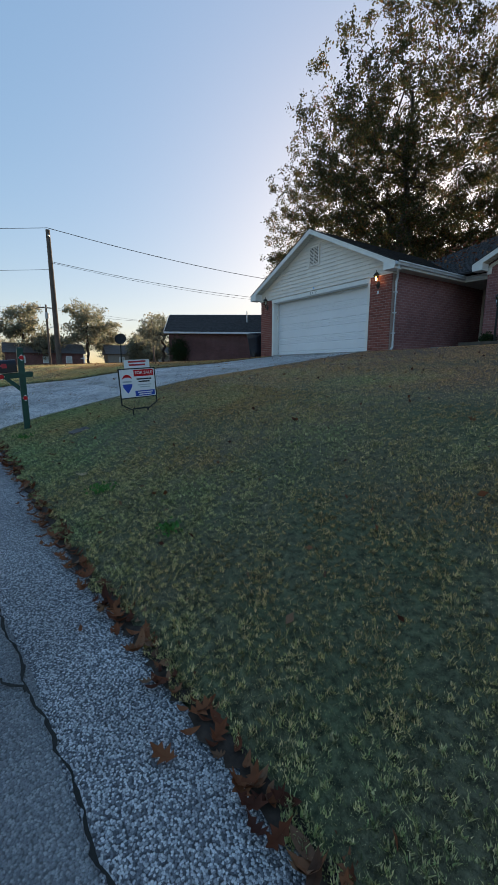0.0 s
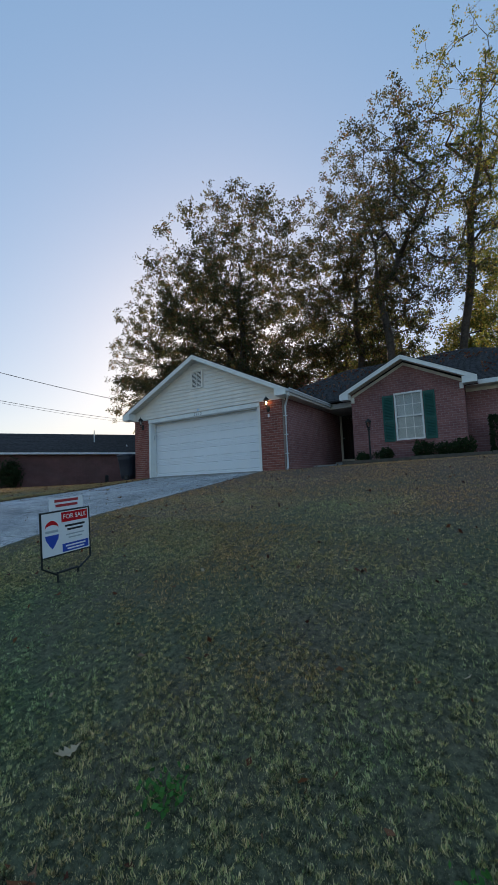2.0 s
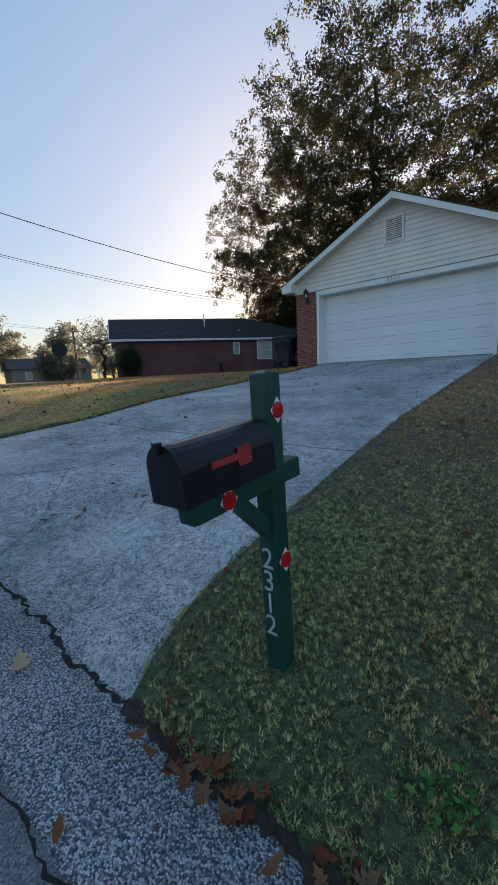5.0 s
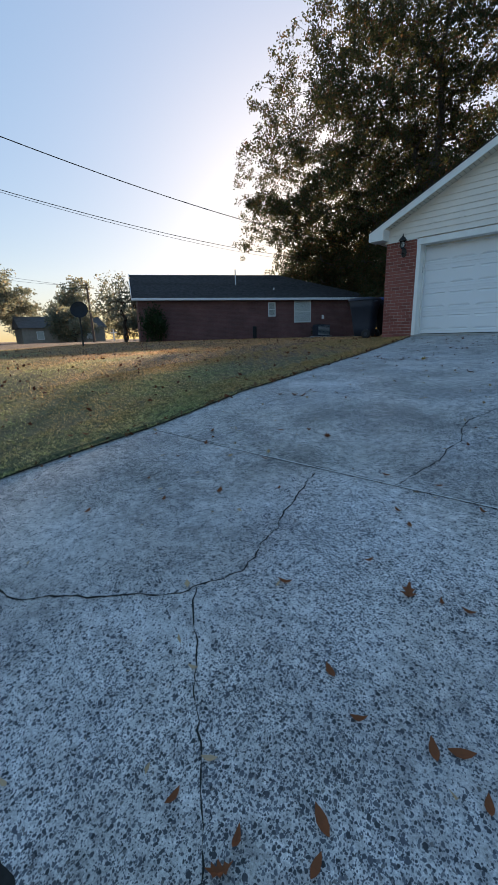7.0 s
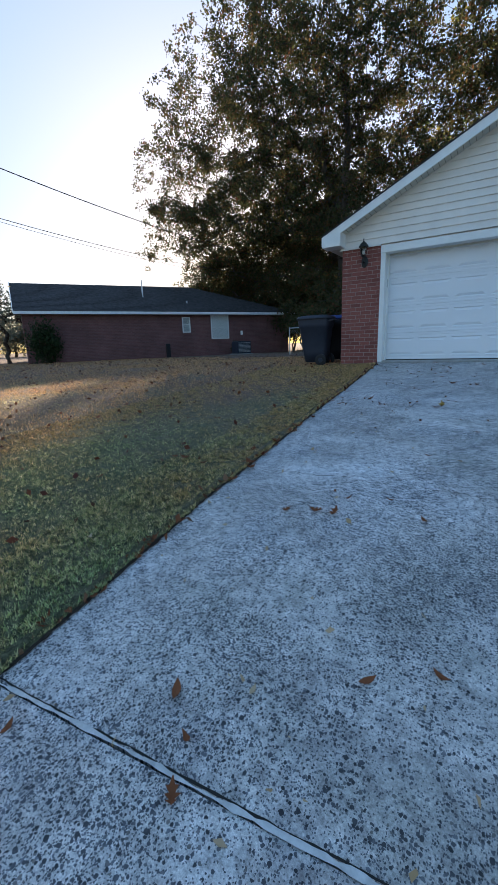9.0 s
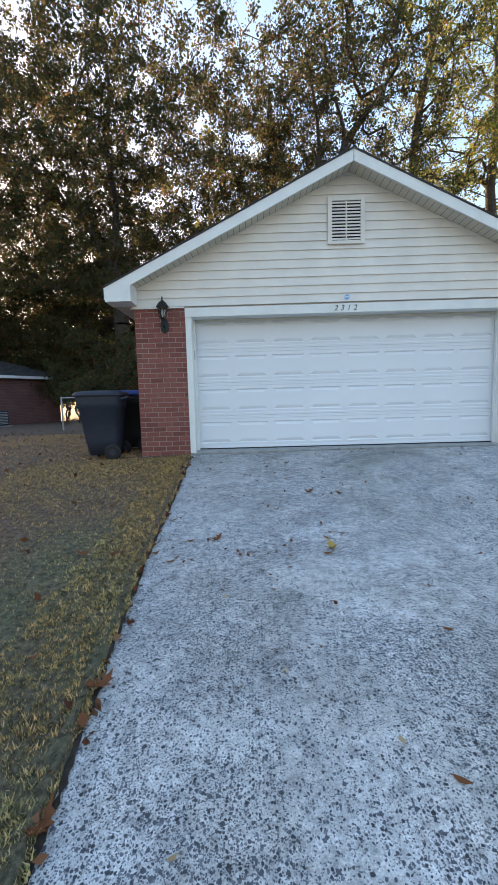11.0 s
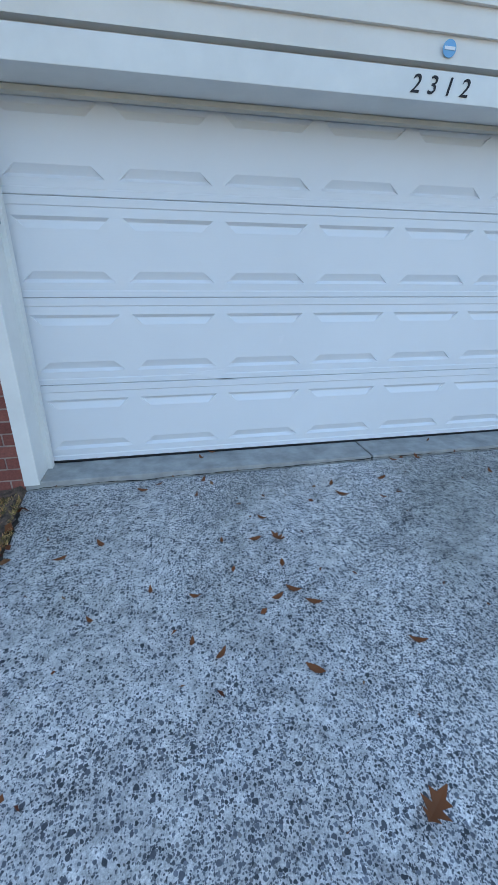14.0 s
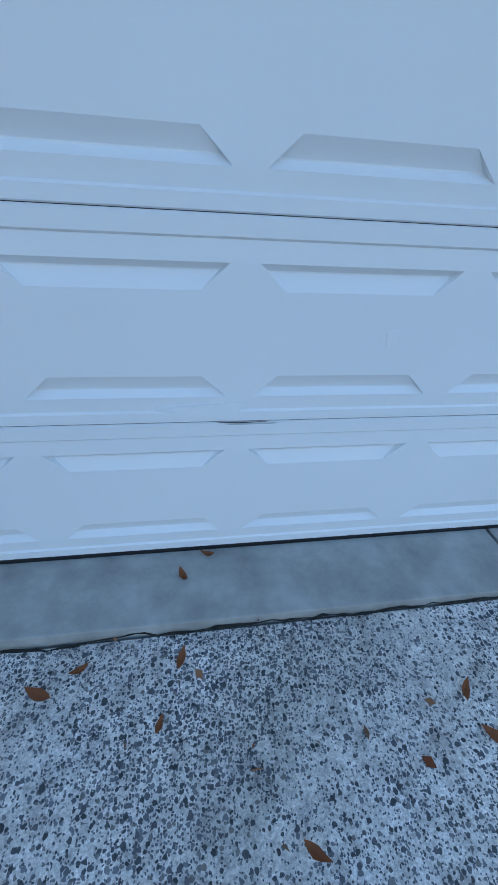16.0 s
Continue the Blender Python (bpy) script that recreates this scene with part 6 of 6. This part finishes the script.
for i in range(46):
    y = rnd.uniform(-9.5, -0.3)
    x = rnd.uniform(2.9 if y > -3.9 or y < -5.6 else 0.6, drive_right(y) - 0.1)
    drop_leaf(x, y, rnd.choices(range(7), (6, 6, 5, 1.6, 1.2, 0.3, 0.8))[0], rnd, "driveway")
for x, y in ((0.74, -0.09), (0.64, -0.14), (1.03, -0.09), (0.97, -0.25), (0.44, -0.61), (0.25, -0.68), (1.07, -0.69), (1.25, -0.7), (1.35, -0.9), (1.33, -0.54), (1.86, -0.27), (1.89, -0.39), (2.26, -0.43), (2.14, -0.46), (0.7, -0.96), (0.9, -1.03), (1.27, -1.1), (1.36, -1.07), (1.43, -1.15), (0.45, -1.08), (0.87, -1.26), (0.98, -1.33), (1.33, -1.45), (1.13, 0.25), (1.04, 0.16), (2.86, 0.17), (2.23, -0.26), (2.43, -0.05)):
    drop_leaf(x, y, rnd.choice((0, 1, 1, 2)), rnd, "driveway", 0.0 if y > 0 else None)
for x, y, kind in ((1.38, -0.72, 4), (2.63, -0.05, 4), (3.7, -8.81, 3), (3.48, -9.92, 6), (3.91, -9.89, 2), (3.71, -10.08, 4), (1.12, -6.4, 3), (1.24, -6.38, 3), (0.93, -6.48, 4), (1.33, -8.11, 4), (2.27, -7.37, 3), (2.19, -8.7, 2), (1.56, -8.92, 2)):
    drop_leaf(x, y, kind, rnd, "driveway")
for x, y in ((3.84, -8.76), (3.81, -9.48), (3.18, -9.13), (3.18, -9.75), (3.47, -10.07), (3.7, -10.0), (3.87, -9.8), (4.23, -9.44), (2.99, -10.44), (4.12, -9.35), (1.67, -9.5), (1.96, -9.05), (2.07, -8.04), (1.8, -8.6), (2.52, -8.39), (1.26, -7.95), (1.38, -7.69), (1.76, -7.45), (2.01, -7.31), (1.11, -7.83), (0.65, -8.25), (1.23, -8.56), (1.38, -8.48), (1.14, -6.07), (1.53, -6.04), (1.78, -6.23), (1.18, -6.16), (1.26, -6.14), (0.38, -6.61)):
    drop_leaf(x, y, rnd.choice((0, 1, 2, 6)), rnd, "driveway")
ribbon("edge_gap", [(drive_left(-0.2 - k * 0.5) + 0.012, -0.2 - k * 0.5) for k in range(21)], 0.026, "mulch", driveway, 0.005, 15, 0.01)
ribbon("edge_dirt", [(5.7, -10.51), (9, -10.5), (16, -10.5)], 0.08, "mulch", ground, 0.012, 14, 0.04)
LEAVES = ((1.53, -1.92, 3), (0.59, -3.06, 3), (1.54, -3.24, 7), (1.53, -3.07, 2), (1.22, -3.12, 0), (0.8, -3.36, 2), (0.12, -3.31, 2), (0.37, -3.09, 2), (0.19, -3.07, 0), (0.3, -3.4, 1), (0.27, -3.46, 0), (0.9, -3.32, 1), (0.86, -3.37, 0), (1.48, -3.35, 0), (1.19, -3.38, 1), (1.17, -3.56, 1), (2.25, -1.64, 0), (1.79, -1.41, 0), (2.62, -1.84, 2), (1.86, -2.0, 4), (1.14, -2.42, 1), (1.53, -2.78, 1), (1.58, -2.96, 0), (1.67, -2.99, 1), (0.14, -2.64, 2), (0.0, -2.28, 4))
for lx, ly, kind in LEAVES:
    drop_leaf(lx, ly, kind, rnd, "driveway")
for lx, ly, kind in ((9.47, -9.8, 5), (7.27, -9.36, 6), (6.95, -9.73, 4), (7.95, -9.6, 4), (8.3, -9.9, 3)):
    drop_leaf(lx, ly, kind, rnd, "lawn", height(lx, ly) + 0.03)
for i in range(62):
    x = 5.9 + 8.6 * rnd.random()
    drop_leaf(x, rnd.gauss(-10.53, 0.05) + bend(x), rnd.choice((0, 3, 3, 4, 4, 2)), rnd, "road edge", height(x, -10.5 + bend(x)) + 0.02)
for i in range(16):
    x = rnd.uniform(4.5, 13.5)
    drop_leaf(x, rnd.uniform(-11.6, -10.6) + bend(x), rnd.choice((0, 2, 3, 4, 5, 1)), rnd, "road", height(x, -10.5 + bend(x)) + 0.004)
for i in range(26):
    x, y = rnd.uniform(5.8, 14), rnd.uniform(-9.8, -4)
    drop_leaf(x, y, rnd.choice((0, 3, 4, 5, 6, 6, 6, 2)), rnd, "lawn", height(x, y) + 0.03)
for i in range(20):
    y = rnd.uniform(-9.5, -0.4)
    drop_leaf(drive_left(y) + rnd.gauss(0.01, 0.03), y, rnd.choice((0, 1, 3, 4, 2)), rnd, "driveway edge", height(drive_left(y), y) + 0.008)
for i in range(24):
    y = rnd.uniform(-9.5, -0.2)
    x = drive_left(y) - abs(rnd.gauss(0, 0.7)) - 0.02
    drop_leaf(x, y, rnd.choice((0, 1, 3, 4, 6, 2)), rnd, "lawn", height(x, y) + 0.03)


def litter(name, n, x0, x1, y0, y1, seed, zfun, label, smin=0.04, smax=0.09, mat="fallen"):
    """Many small dry leaves scattered over a surface, too many to count."""
    r = np.random.default_rng(seed)
    p = []
    while len(p) < n:
        x, y = r.uniform(x0, x1), r.uniform(y0, y1)
        z = zfun(x, y)
        if z is not None:
            p.append((x, y, z))
    if smax > 0.12 and mat == "fallen" and y1 < 0:
        rn, v, t = random.Random(seed), [], []
        for q in p:
            lv, lf = leaf_geometry(rn.choice(("lobed", "plain", "plain")), rn.uniform(smin, smax), rn, rn.uniform(0.5, 1.4))
            m = pose(q[0], q[1], q[2], rn.uniform(-22, 22), rn.uniform(-22, 22), rn.uniform(0, 360))
            t += [tuple(i + len(v) for i in face) for face in lf]
            v += [tuple(m @ Vector(c)) for c in lv]
        return tagged(mesh_part(name, v, t, mat), label, "leaf litter", kind="stuff")
    v, t = leaf_sheet(np.array(p), r.uniform(smin, smax, n), seed, 0.0)
    return tagged(raw_mesh(name, v, t, mat), label, "leaf litter", kind="stuff")


litter("leaf_litter", 2600, -18, -0.3, -10, 8, 21, lambda x, y: height(x, y) + 0.04 if on_lawn(x, y) and x < drive_left(min(y, 0)) else None, "small dry leaves strewn over the side lawn")
litter("leaf_litter", 330, 5.9, 15.5, -10.62, -9.6, 25, lambda x, y: height(x, -10.5 + bend(x)) + 0.025 if -0.1 < y + 10.5 - bend(x) < 0.1 else None, "dry brown leaves piled along the road edge", 0.05, 0.121)
litter("leaf_litter", 260, 0.0, 5.0, -4.5, 0.0, 26, lambda x, y: height(x, y) + 0.006 if x > drive_left(y) + 0.1 and x < drive_right(y) - 0.05 else None, "tiny dark leaf bits on the driveway", 0.015, 0.045)
litter("leaf_litter", 150, 0.3, 5.2, -10.2, -4.0, 28, lambda x, y: height(x, y) + 0.008 if drive_left(y) + 0.1 < x < drive_right(y) - 0.05 else None, "pale curled leaf bits scattered on the driveway", 0.02, 0.055, "paleleaf")
litter("leaf_litter", 200, -0.2, 0.6, -10, -0.2, 27, lambda x, y: height(x, y) + 0.02 if abs(x - drive_left(y)) < 0.05 else None, "dry leaves caught along the driveway edge", 0.03, 0.08)
litter("leaf_litter", 900, 5, 16, -10, 1.5, 22, lambda x, y: height(x, y) + 0.03 if on_lawn(x, y) else None, "small dry leaves strewn over the front lawn", 0.03, 0.07)
litter("leaf_litter", 500, -18, 16, -10, 1.5, 23, lambda x, y: height(x, y) + 0.03 if on_lawn(x, y) else None, "pale curled leaves strewn over the lawn", 0.03, 0.06, "paleleaf")
litter("leaf_litter", 700, 3, 14.5, 3.6, 7.6, 24, lambda x, y: MZ + (y - MY0) * (RZ - MZ) / (RY - MY0) + 0.03 if x < 15 - (y - 3) * 1.0 and not (6.6 < x < 11.2 and y < 6) else None, "dry leaves lying on the dark roof", 0.08, 0.16, "fallen")

# ---- bricks of the garage piers ----
brick_pier(GX0, -0.092, house)
brick_pier(4.972, GX1, house)
